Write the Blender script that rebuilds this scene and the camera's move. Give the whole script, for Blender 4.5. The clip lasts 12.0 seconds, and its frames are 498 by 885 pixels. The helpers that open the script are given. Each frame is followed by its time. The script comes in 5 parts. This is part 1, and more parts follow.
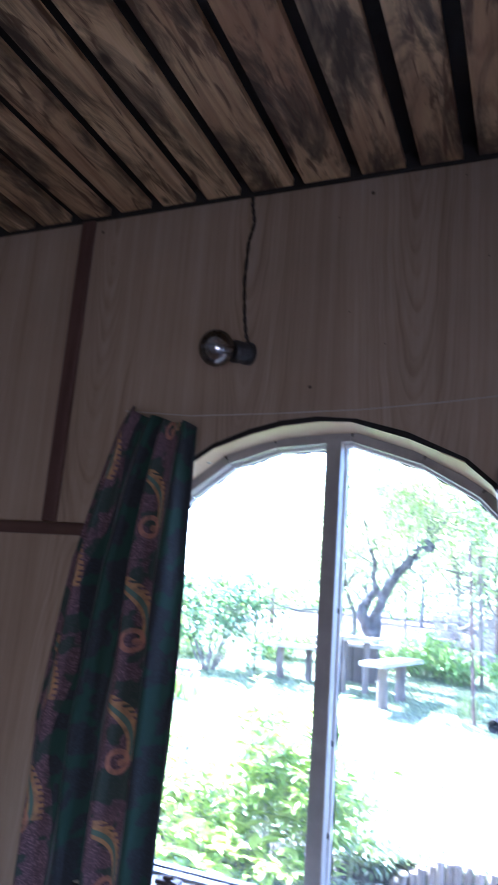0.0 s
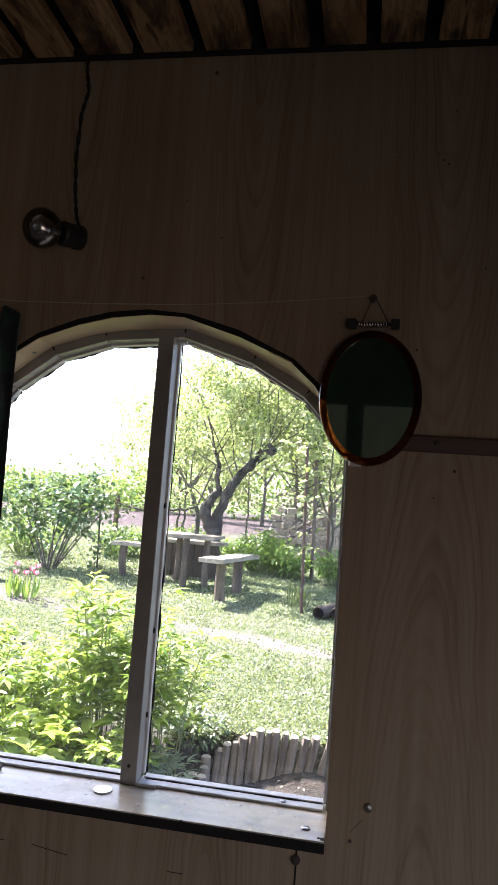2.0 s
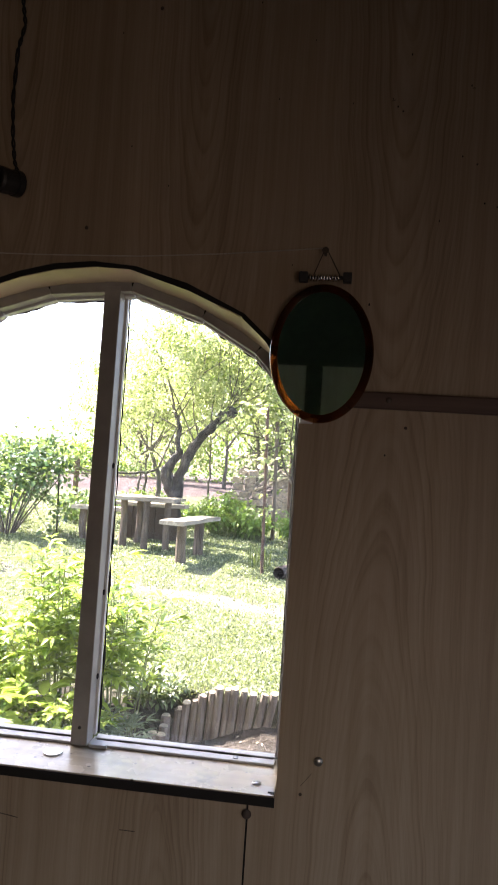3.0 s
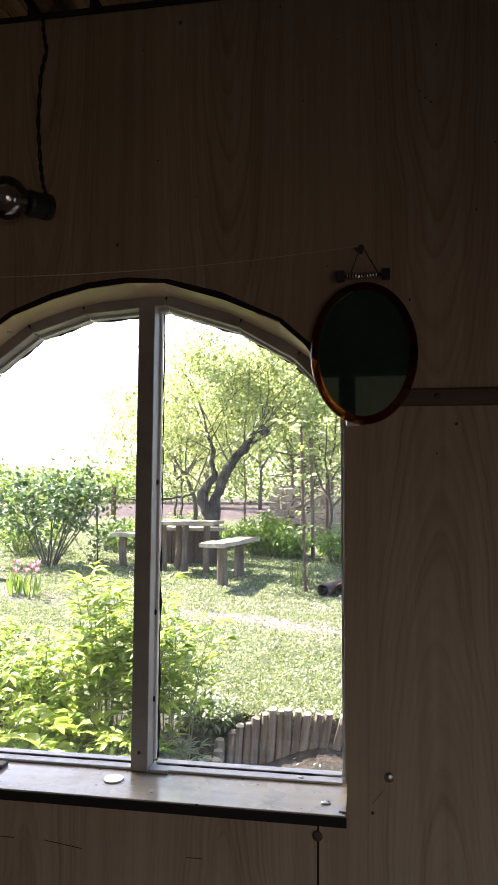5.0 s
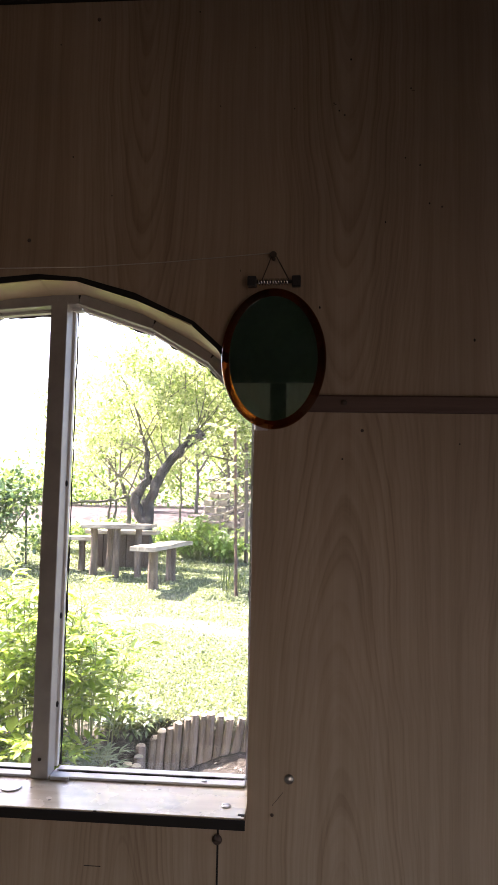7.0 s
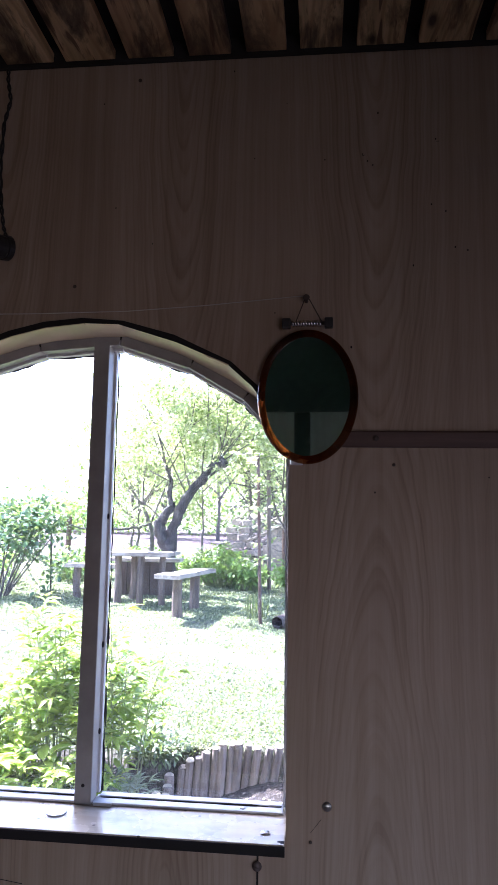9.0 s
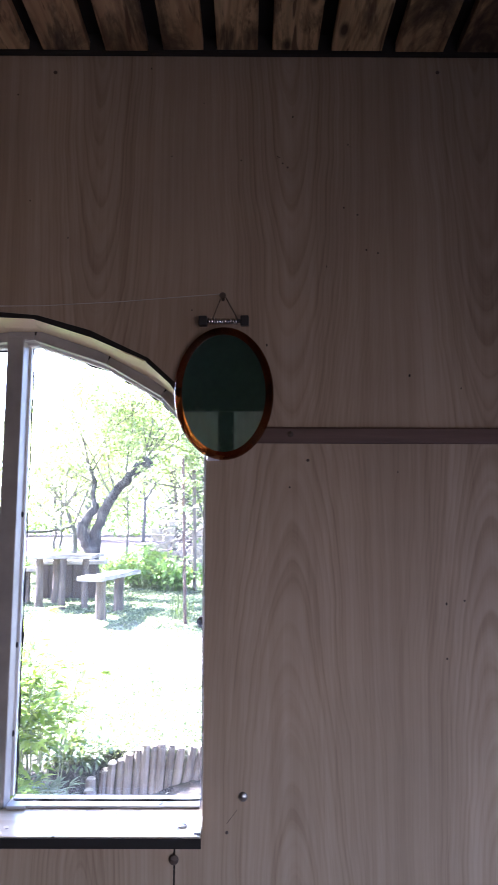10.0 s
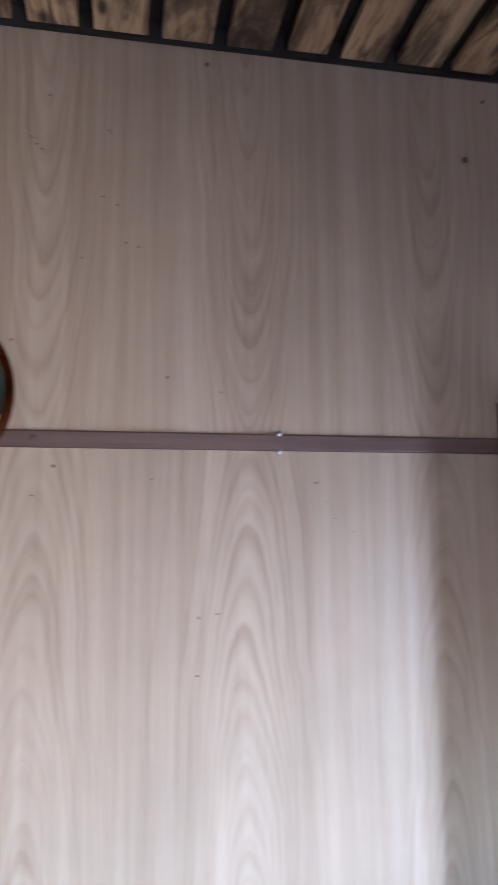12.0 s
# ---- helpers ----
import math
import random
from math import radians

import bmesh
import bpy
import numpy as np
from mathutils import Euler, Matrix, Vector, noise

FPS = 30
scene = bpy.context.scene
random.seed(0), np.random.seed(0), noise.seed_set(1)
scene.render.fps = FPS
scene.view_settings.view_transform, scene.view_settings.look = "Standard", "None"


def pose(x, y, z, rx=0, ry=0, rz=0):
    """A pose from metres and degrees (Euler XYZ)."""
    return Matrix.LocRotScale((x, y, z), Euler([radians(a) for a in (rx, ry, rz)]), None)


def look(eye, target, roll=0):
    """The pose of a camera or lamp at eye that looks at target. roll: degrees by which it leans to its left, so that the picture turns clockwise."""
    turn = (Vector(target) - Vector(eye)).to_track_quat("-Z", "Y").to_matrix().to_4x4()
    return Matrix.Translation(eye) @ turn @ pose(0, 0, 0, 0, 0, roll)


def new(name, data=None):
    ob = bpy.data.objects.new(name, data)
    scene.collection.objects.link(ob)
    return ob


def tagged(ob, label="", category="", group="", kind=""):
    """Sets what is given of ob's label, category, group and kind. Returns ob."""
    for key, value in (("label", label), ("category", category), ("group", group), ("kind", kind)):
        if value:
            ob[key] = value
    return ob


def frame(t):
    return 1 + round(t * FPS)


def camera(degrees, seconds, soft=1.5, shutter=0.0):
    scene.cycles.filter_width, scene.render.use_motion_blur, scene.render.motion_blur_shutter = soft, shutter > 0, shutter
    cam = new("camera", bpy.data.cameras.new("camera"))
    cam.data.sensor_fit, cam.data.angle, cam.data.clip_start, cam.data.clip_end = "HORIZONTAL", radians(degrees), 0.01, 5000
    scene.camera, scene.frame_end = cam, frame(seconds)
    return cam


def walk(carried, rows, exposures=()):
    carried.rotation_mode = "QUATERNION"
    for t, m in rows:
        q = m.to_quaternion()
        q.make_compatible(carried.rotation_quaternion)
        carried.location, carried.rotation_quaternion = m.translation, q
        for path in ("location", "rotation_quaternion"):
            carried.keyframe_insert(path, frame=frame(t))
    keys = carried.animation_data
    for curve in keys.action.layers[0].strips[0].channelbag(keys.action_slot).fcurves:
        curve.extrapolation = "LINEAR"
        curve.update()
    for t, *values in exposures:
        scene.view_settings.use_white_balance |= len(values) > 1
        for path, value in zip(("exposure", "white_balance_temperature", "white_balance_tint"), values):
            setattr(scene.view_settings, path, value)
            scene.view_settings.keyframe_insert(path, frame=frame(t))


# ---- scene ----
cam = camera(39.6, 12.0, 0.8, 0.5)
PATH = [
    (0, (0.171, -1.353, 1.478), (-0.588, 0.447, 1.909), 4.4),
    (0.5, (0.183, -1.343, 1.475), (-0.384, 0.549, 1.791), 4.2),
    (1, (0.2, -1.343, 1.481), (-0.204, 0.601, 1.724), 4.8),
    (1.5, (0.212, -1.341, 1.477), (-0.118, 0.621, 1.681), 4.2),
    (2, (0.209, -1.324, 1.468), (-0.133, 0.637, 1.657), 4.3),
    (2.5, (0.227, -1.316, 1.467), (-0.024, 0.661, 1.631), 4.6),
    (3, (0.229, -1.29, 1.462), (0.0, 0.695, 1.552), 3.8),
    (3.5, (0.198, -1.27, 1.447), (-0.126, 0.703, 1.492), 3.6),
    (3.7, (0.191, -1.266, 1.438), (-0.163, 0.702, 1.499), 3.1),
    (5.3, (0.205, -1.262, 1.44), (-0.11, 0.706, 1.603), 0.2),
    (5.5, (0.208, -1.27, 1.446), (-0.102, 0.697, 1.621), 0.7),
    (6, (0.224, -1.27, 1.442), (-0.029, 0.704, 1.641), 0.9),
    (6.5, (0.252, -1.285, 1.45), (0.075, 0.698, 1.642), 0.9),
    (6.7, (0.257, -1.254, 1.436), (0.099, 0.733, 1.596), 0.9),
    (8.3, (0.246, -1.29, 1.449), (0.106, 0.696, 1.633), 1.6),
    (8.5, (0.244, -1.295, 1.446), (0.104, 0.691, 1.634), 1.6),
    (9, (0.231, -1.314, 1.448), (0.024, 0.661, 1.684), 1.0),
    (9.5, (0.234, -1.303, 1.441), (0.111, 0.682, 1.652), 0.6),
    (10, (0.251, -1.326, 1.438), (0.255, 0.66, 1.678), 0.2),
    (10.5, (0.25, -1.316, 1.441), (0.308, 0.67, 1.673), 0.1),
    (11, (0.281, -1.307, 1.45), (0.394, 0.668, 1.747), -0.2),
    (11.4, (0.364, -1.288, 1.457), (0.547, 0.685, 1.731), -0.0),
    (11.5, (0.368, -1.282, 1.446), (0.587, 0.686, 1.726), 0.3),
    (11.7, (0.426, -1.26, 1.443), (0.661, 0.709, 1.703), -0.4),
    (12, (0.49, -1.262, 1.444), (0.845, 0.688, 1.7035), -0.4),
]
walk(cam, [(t, look(eye, target, roll)) for t, eye, target, roll in PATH],
     [(0, 4.9, 4600, 24), (0.3, 3.65, 4650, 19), (0.5, 3.08, 4700, 21), (1, 2.85, 5350, 21), (1.5, 2.98, 5900, 23), (2, 3.04, 6250, 21), (2.5, 3.3, 6600, 22), (3, 3.38, 6800, 22), (3.5, 3.15, 6900, 21), (5.5, 2.95, 6700, 20), (6, 3.14, 6900, 22),
      (6.5, 3.5, 7050, 27), (8.5, 3.8, 5550, 27), (9, 3.82, 5350, 32), (9.5, 3.68, 5200, 33), (10, 4.65, 5350, 31), (10.5, 4.93, 5200, 27), (11, 5.6, 5100, 20), (11.5, 6.3, 5000, 12), (12, 6.84, 4950, 16)])

# ---- world, sun, lamps ----
SUN_EL, SUN_AZ = radians(50), radians(-58)      # azimuth from +y, positive towards +x
world = bpy.data.worlds.new("sky_world")
scene.world = world
world.use_nodes = True
wn = world.node_tree
sky = wn.nodes.new("ShaderNodeTexSky")
sky.sky_type = 'NISHITA'
sky.sun_disc = False
sky.sun_elevation, sky.sun_rotation = SUN_EL, SUN_AZ
sky.air_density, sky.dust_density = 1.0, 2.5
wn.nodes["Background"].inputs["Strength"].default_value = 0.10
wn.links.new(sky.outputs[0], wn.nodes["Background"].inputs["Color"])
sun = new("sun", bpy.data.lights.new("sun", 'SUN'))
sun.data.energy, sun.data.angle, sun.data.color = 5.0, radians(0.6), (1.0, 0.95, 0.86)
sd = Vector((math.sin(SUN_AZ) * math.cos(SUN_EL), math.cos(SUN_AZ) * math.cos(SUN_EL), math.sin(SUN_EL)))
sun.matrix_world = look(sd * 30, (0, 0, 0))


def fill_lamp(name, at, target, w, h, power, colour, spread):
    """An added lamp, out of view, that stands in for daylight from an opening."""
    ob = new(name, bpy.data.lights.new(name, 'AREA'))
    ob.data.shape, ob.data.size, ob.data.size_y = 'RECTANGLE', w, h
    ob.data.energy, ob.data.color, ob.data.spread = power, colour, radians(spread)
    ob.matrix_world = look(at, target)
    return ob


# Unseen side lamp, added to make the bright pool on the right of the wall.
fill_lamp("side_fill", (1.64, -0.85, 0.80), (0.85, 0.0, 0.74), 0.16, 1.15, 0.075, (0.95, 0.98, 1.0), 100)
# Unseen warm lamp behind the viewpoint, added to brighten the room.
fill_lamp("back_fill", (0.95, -3.14, 0.85), (-1.55, 0.0, 0.3), 1.1, 1.0, 0.30, (1.0, 0.785, 0.535), 94)


# ---- material helpers ----
def material(name):
    m = bpy.data.materials.new(name)
    m.use_nodes = True
    nt = m.node_tree
    return m, nt, nt.nodes["Principled BSDF"]


def put(nt, sock, v):
    if isinstance(v, bpy.types.NodeSocket):
        nt.links.new(v, sock)
    elif isinstance(v, tuple) and len(v) == 3 and sock.type == 'RGBA':
        sock.default_value = (*v, 1)
    else:
        sock.default_value = v


def coords(nt, scale=(1, 1, 1), rot=(0, 0, 0), loc=(0, 0, 0)):
    tc, mp = nt.nodes.new("ShaderNodeTexCoord"), nt.nodes.new("ShaderNodeMapping")
    nt.links.new(tc.outputs["Object"], mp.inputs[0])
    mp.inputs["Scale"].default_value, mp.inputs["Rotation"].default_value = scale, rot
    mp.inputs["Location"].default_value = loc
    return mp.outputs[0]


def noise_tex(nt, vec, scale, detail=4, rough=0.55, distort=0.0):
    n = nt.nodes.new("ShaderNodeTexNoise")
    put(nt, n.inputs["Vector"], vec)
    n.inputs["Scale"].default_value, n.inputs["Detail"].default_value = scale, detail
    n.inputs["Roughness"].default_value, n.inputs["Distortion"].default_value = rough, distort
    return n.outputs["Fac"]


def voronoi(nt, vec, scale, feature='F1'):
    n = nt.nodes.new("ShaderNodeTexVoronoi")
    n.feature = feature
    put(nt, n.inputs["Vector"], vec)
    n.inputs["Scale"].default_value = scale
    return n.outputs["Distance"]


def calc(nt, op, a, b=0.0):
    n = nt.nodes.new("ShaderNodeMath")
    n.operation = op
    put(nt, n.inputs[0], a), put(nt, n.inputs[1], b)
    return n.outputs[0]


def ramp(nt, fac, stops):
    n = nt.nodes.new("ShaderNodeValToRGB")
    put(nt, n.inputs[0], fac)
    e = n.color_ramp.elements
    while len(e) < len(stops):
        e.new(0.5)
    for k, (p, c) in zip(e, stops):
        k.position = p
        k.color = (*c, 1) if isinstance(c, tuple) else (c, c, c, 1)
    return n.outputs[0]


def blend(nt, fac, a, b, mode='MIX'):
    n = nt.nodes.new("ShaderNodeMix")
    n.data_type, n.blend_type = 'RGBA', mode
    put(nt, n.inputs[0], fac), put(nt, n.inputs[6], a), put(nt, n.inputs[7], b)
    return n.outputs[2]


def relief(nt, bsdf, height, strength=0.3, dist=0.002):
    n = nt.nodes.new("ShaderNodeBump")
    n.inputs["Strength"].default_value, n.inputs["Distance"].default_value = strength, dist
    put(nt, n.inputs["Height"], height)
    put(nt, bsdf.inputs["Normal"], n.outputs[0])


def island(nt):
    return nt.nodes.new("ShaderNodeNewGeometry").outputs["Random Per Island"]


def each(nt):
    return nt.nodes.new("ShaderNodeObjectInfo").outputs["Random"]


def plain(name, col, rough=0.5, metal=0.0, vary=0.15, scale=30.0, bump=0.15):
    """Painted or bare surface with fine and coarse variation."""
    m, nt, b = material(name)
    v = coords(nt)
    f = calc(nt, 'ADD', calc(nt, 'MULTIPLY', noise_tex(nt, v, scale, 6), 0.5), calc(nt, 'MULTIPLY', noise_tex(nt, v, scale * 0.12, 3), 0.5))
    lo, hi = tuple(c * (1 - vary) for c in col), tuple(min(1, c * (1 + vary)) for c in col)
    put(nt, b.inputs["Base Color"], ramp(nt, f, [(0.35, lo), (0.65, hi)]))
    b.inputs["Roughness"].default_value, b.inputs["Metallic"].default_value = rough, metal
    relief(nt, b, f, bump, 0.001)
    return m


# ---- materials: room ----
def laminate(name, crossing, shift):
    """Printed wood grain: repeated flat-sawn arches 0.38 m apart between upright streaks. crossing: the height at which the rings close."""
    m, nt, b = material(name)
    sep = nt.nodes.new("ShaderNodeSeparateXYZ")
    put(nt, sep.inputs[0], coords(nt))
    x, z = sep.outputs[0], sep.outputs[2]
    sway = calc(nt, 'MULTIPLY', calc(nt, 'SUBTRACT', noise_tex(nt, coords(nt, (3.0, 3.0, 2.2), loc=(shift, 0, 0)), 1.0, 3, 0.55), 0.5), 0.055)
    px = calc(nt, 'ADD', calc(nt, 'ADD', x, 8 * 0.382 - 0.335 + 0.191), sway)
    col_no = calc(nt, 'FLOOR', calc(nt, 'DIVIDE', px, 0.382))
    u = calc(nt, 'SUBTRACT', calc(nt, 'MODULO', px, 0.382), 0.191)
    w = calc(nt, 'MULTIPLY', calc(nt, 'SUBTRACT', z, crossing), 0.094)
    w = calc(nt, 'ADD', w, calc(nt, 'MULTIPLY', calc(nt, 'SUBTRACT', noise_tex(nt, coords(nt, (9, 9, 3), loc=(0, shift, 0)), 1.0, 2), 0.5), 0.012))
    r = calc(nt, 'SQRT', calc(nt, 'ADD', calc(nt, 'MULTIPLY', u, u), calc(nt, 'MULTIPLY', w, w)))
    line = nt.nodes.new("ShaderNodeCombineXYZ")
    put(nt, line.inputs[0], calc(nt, 'MULTIPLY', r, 200.0))
    put(nt, line.inputs[1], calc(nt, 'ADD', calc(nt, 'MULTIPLY', col_no, 1.7), shift))
    put(nt, line.inputs[2], calc(nt, 'MULTIPLY', z, 0.7))
    loose = noise_tex(nt, line.outputs[0], 1.0, 3.0, 0.6)
    tight = calc(nt, 'SINE', calc(nt, 'ADD', calc(nt, 'MULTIPLY', r, 900.0), calc(nt, 'MULTIPLY', loose, 9.0)))
    rings = calc(nt, 'ADD', loose, calc(nt, 'MULTIPLY', tight, 0.085))
    rings = ramp(nt, rings, [(0.34, 0.0), (0.47, 0.6), (0.64, 1.0)])
    heart = ramp(nt, calc(nt, 'ABSOLUTE', u), [(0.07, 1.0), (0.15, 0.30)])
    zone = calc(nt, 'MULTIPLY', heart, ramp(nt, noise_tex(nt, coords(nt, (2.6, 2.6, 0.9), loc=(3, 1, 2 + shift)), 1.0, 2), [(0.36, 0.55), (0.56, 1.0)]))
    fine = noise_tex(nt, coords(nt, (230, 230, 5.0)), 1.0, 4, 0.6)
    mid = noise_tex(nt, coords(nt, (46, 46, 0.5), loc=(shift, 0, 0)), 1.0, 4, 0.65)
    wide = noise_tex(nt, coords(nt, (13, 13, 0.22), loc=(2 * shift, 0, 0)), 1.0, 3, 0.55)
    f = calc(nt, 'ADD', calc(nt, 'MULTIPLY', fine, 0.22), calc(nt, 'ADD', calc(nt, 'MULTIPLY', mid, 0.42), calc(nt, 'MULTIPLY', wide, 0.36)))
    f = calc(nt, 'ADD', f, calc(nt, 'MULTIPLY', calc(nt, 'MULTIPLY', calc(nt, 'SUBTRACT', rings, 0.55), zone), 0.195))
    col = ramp(nt, f, [(0.30, (0.255, 0.185, 0.125)), (0.5, (0.365, 0.282, 0.202)), (0.72, (0.46, 0.372, 0.282))])
    dirt = ramp(nt, noise_tex(nt, coords(nt), 3.1, 6, 0.65), [(0.3, 0.82), (0.6, 1.0)])
    put(nt, b.inputs["Base Color"], blend(nt, 0.6, col, dirt, 'MULTIPLY'))
    put(nt, b.inputs["Roughness"], ramp(nt, fine, [(0.3, 0.42), (0.7, 0.56)]))
    b.inputs["Specular IOR Level"].default_value = 0.35
    relief(nt, b, calc(nt, 'ADD', fine, calc(nt, 'MULTIPLY', noise_tex(nt, coords(nt), 1.7, 2), 4.0)), 0.12, 0.0015)
    return m


def slat_wood():
    m, nt, b = material("scorched_pine_slats")
    r = island(nt)
    cx = nt.nodes.new("ShaderNodeVectorMath")
    comb = nt.nodes.new("ShaderNodeCombineXYZ")
    put(nt, comb.inputs[1], calc(nt, 'MULTIPLY', r, 37.0)), put(nt, comb.inputs[0], calc(nt, 'MULTIPLY', r, 11.0))
    put(nt, cx.inputs[0], coords(nt)), put(nt, cx.inputs[1], comb.outputs[0])
    v = cx.outputs[0]

    def scaled(s):
        mp = nt.nodes.new("ShaderNodeMapping")
        put(nt, mp.inputs[0], v)
        mp.inputs["Scale"].default_value = s
        return mp.outputs[0]
    grain = noise_tex(nt, scaled((70, 4, 70)), 1.0, 5, 0.6, 0.4)
    knots = voronoi(nt, scaled((12, 5.5, 3)), 1.0)
    arcs = noise_tex(nt, scaled((7, 0.8, 7)), 1.0, 1.5, 0.4)
    arcs = calc(nt, 'SINE', calc(nt, 'ADD', calc(nt, 'MULTIPLY', arcs, 110), calc(nt, 'MULTIPLY', grain, 2.0)))
    arcs = ramp(nt, calc(nt, 'ADD', calc(nt, 'MULTIPLY', arcs, 0.5), 0.5), [(0.0, 0.42), (0.35, 0.0)])
    burn = noise_tex(nt, scaled((11, 3.2, 6)), 1.0, 6, 0.68, 0.7)
    marks = noise_tex(nt, scaled((46, 6, 30)), 1.0, 3, 0.6, 0.8)
    base = ramp(nt, grain, [(0.3, (0.42, 0.30, 0.16)), (0.55, (0.66, 0.46, 0.235)), (0.75, (0.74, 0.56, 0.32))])
    base = blend(nt, arcs, base, (0.22, 0.11, 0.05))
    red = ramp(nt, noise_tex(nt, scaled((3, 1.6, 2)), 1.0, 2), [(0.45, 0.0), (0.7, 0.7)])
    base = blend(nt, red, base, (0.30, 0.145, 0.068))
    char = ramp(nt, burn, [(0.475, 0.0), (0.55, 0.62), (0.64, 0.97)])
    base = blend(nt, char, base, (0.05, 0.035, 0.025))
    base = blend(nt, ramp(nt, marks, [(0.57, 0.0), (0.65, 0.85)]), base, (0.10, 0.05, 0.028))
    kn = ramp(nt, knots, [(0.07, 0.95), (0.15, 0.0)])
    base = blend(nt, kn, base, (0.035, 0.022, 0.015))
    put(nt, b.inputs["Base Color"], base)
    b.inputs["Roughness"].default_value = 0.55
    relief(nt, b, grain, 0.35, 0.002)
    return m


def timber(name, dark, light, along='z', rough=0.7, grain=60.0, island_shift=False):
    """Bare or painted wood, with the grain along one axis."""
    m, nt, b = material(name)
    s = {'x': (3, grain, grain), 'y': (grain, 3, grain), 'z': (grain, grain, 3)}[along]
    g = noise_tex(nt, coords(nt, s), 1.0, 5, 0.62, 0.3)
    w = noise_tex(nt, coords(nt), 6.0, 5, 0.6)
    r = each(nt)
    f = calc(nt, 'ADD', calc(nt, 'MULTIPLY', g, 0.6), calc(nt, 'MULTIPLY', w, 0.35))
    f = calc(nt, 'ADD', f, calc(nt, 'MULTIPLY', calc(nt, 'SUBTRACT', r, 0.5), 0.12))
    put(nt, b.inputs["Base Color"], ramp(nt, f, [(0.32, dark), (0.62, light)]))
    b.inputs["Roughness"].default_value = rough
    relief(nt, b, g, 0.4, 0.002)
    return m


def stained_sill():
    m, nt, b = material("stained_sill_board")
    v = coords(nt)
    col = ramp(nt, noise_tex(nt, coords(nt, (3, 30, 30)), 1.0, 4), [(0.35, (0.44, 0.37, 0.27)), (0.65, (0.57, 0.49, 0.37))])
    smear = ramp(nt, noise_tex(nt, coords(nt, (1, 1.6, 1), loc=(0.3, 0.1, 0)), 11, 6, 0.7), [(0.54, 0.0), (0.66, 0.55)])
    speck = ramp(nt, voronoi(nt, v, 34), [(0.07, 0.9), (0.13, 0.0)])
    col = blend(nt, smear, col, (0.17, 0.155, 0.14))
    put(nt, b.inputs["Base Color"], blend(nt, speck, col, (0.07, 0.06, 0.05)))
    put(nt, b.inputs["Roughness"], ramp(nt, noise_tex(nt, v, 14, 5), [(0.35, 0.14), (0.65, 0.36)]))
    relief(nt, b, noise_tex(nt, v, 60, 5), 0.15, 0.001)
    return m


M_LAM = laminate("laminate_board", 0.30, 0.0)
M_LAM_UP = laminate("laminate_board_upper", 2.62, 5.3)
M_SLAT = slat_wood()
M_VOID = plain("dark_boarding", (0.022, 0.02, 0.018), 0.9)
M_STRIP = timber("brown_cover_strip", (0.062, 0.033, 0.026), (0.122, 0.070, 0.055), 'x', 0.5)
M_STRIPV = timber("brown_cover_strip_upright", (0.06, 0.032, 0.027), (0.12, 0.066, 0.056), 'z', 0.5)
M_FRAME = plain("grey_frame_paint", (0.30, 0.285, 0.27), 0.5, 0, 0.2, 22, 0.25)
M_BEAD = plain("white_bead_paint", (0.60, 0.60, 0.60), 0.45, 0, 0.2, 26, 0.25)
M_REVEAL = plain("cream_lining", (0.58, 0.47, 0.31), 0.4, 0, 0.12, 8, 0.1)
M_SILL = stained_sill()
M_EDGE = plain("dark_board_edge", (0.012, 0.011, 0.011), 0.9)
M_STEEL = plain("dull_steel", (0.45, 0.45, 0.45), 0.35, 1.0, 0.2, 80)
M_PLASTER = plain("grey_plaster", (0.5, 0.47, 0.43), 0.9, 0, 0.15, 12)
M_UPPER = plain("dim_green_boards", (0.10, 0.15, 0.15), 0.8)
M_FLOOR = timber("floorboards", (0.07, 0.04, 0.025), (0.15, 0.09, 0.055), 'y', 0.55, 30)
M_WHITEWALL = timber("whitewashed_boards", (0.62, 0.64, 0.60), (0.80, 0.82, 0.78), 'z', 0.6, 25)
M_BACK = timber("pale_back_boards", (0.30, 0.27, 0.22), (0.46, 0.42, 0.35), 'z', 0.6, 25)


def glass():
    """Old window glass with a thin film of dust, spread evenly to imitate a veil of glare."""
    m, nt, b = material("window_glass")
    t, g, mx = nt.nodes.new("ShaderNodeBsdfTransparent"), nt.nodes.new("ShaderNodeBsdfGlossy"), nt.nodes.new("ShaderNodeMixShader")
    t.inputs[0].default_value = (0.97, 0.985, 0.98, 1)
    g.inputs["Roughness"].default_value = 0.02
    mx.inputs[0].default_value = 0.05
    nt.links.new(t.outputs[0], mx.inputs[1]), nt.links.new(g.outputs[0], mx.inputs[2])
    d, mx2 = nt.nodes.new("ShaderNodeBsdfTranslucent"), nt.nodes.new("ShaderNodeMixShader")
    d.inputs[0].default_value = (0.9, 0.9, 0.88, 1)
    # Dust over the whole pane; doubles as glare haze that lifts the garden's darks.
    film = calc(nt, 'ADD', calc(nt, 'MULTIPLY', noise_tex(nt, coords(nt), 14.0, 4, 0.6), 0.6), calc(nt, 'MULTIPLY', noise_tex(nt, coords(nt, (60, 60, 14)), 1.0, 4, 0.7), 0.4))
    put(nt, mx2.inputs[0], ramp(nt, film, [(0.35, 0.0045), (0.65, 0.0075)]))
    nt.links.new(mx.outputs[0], mx2.inputs[1]), nt.links.new(d.outputs[0], mx2.inputs[2])
    nt.links.new(mx2.outputs[0], nt.nodes["Material Output"].inputs[0])
    return m


M_GLASS = glass()


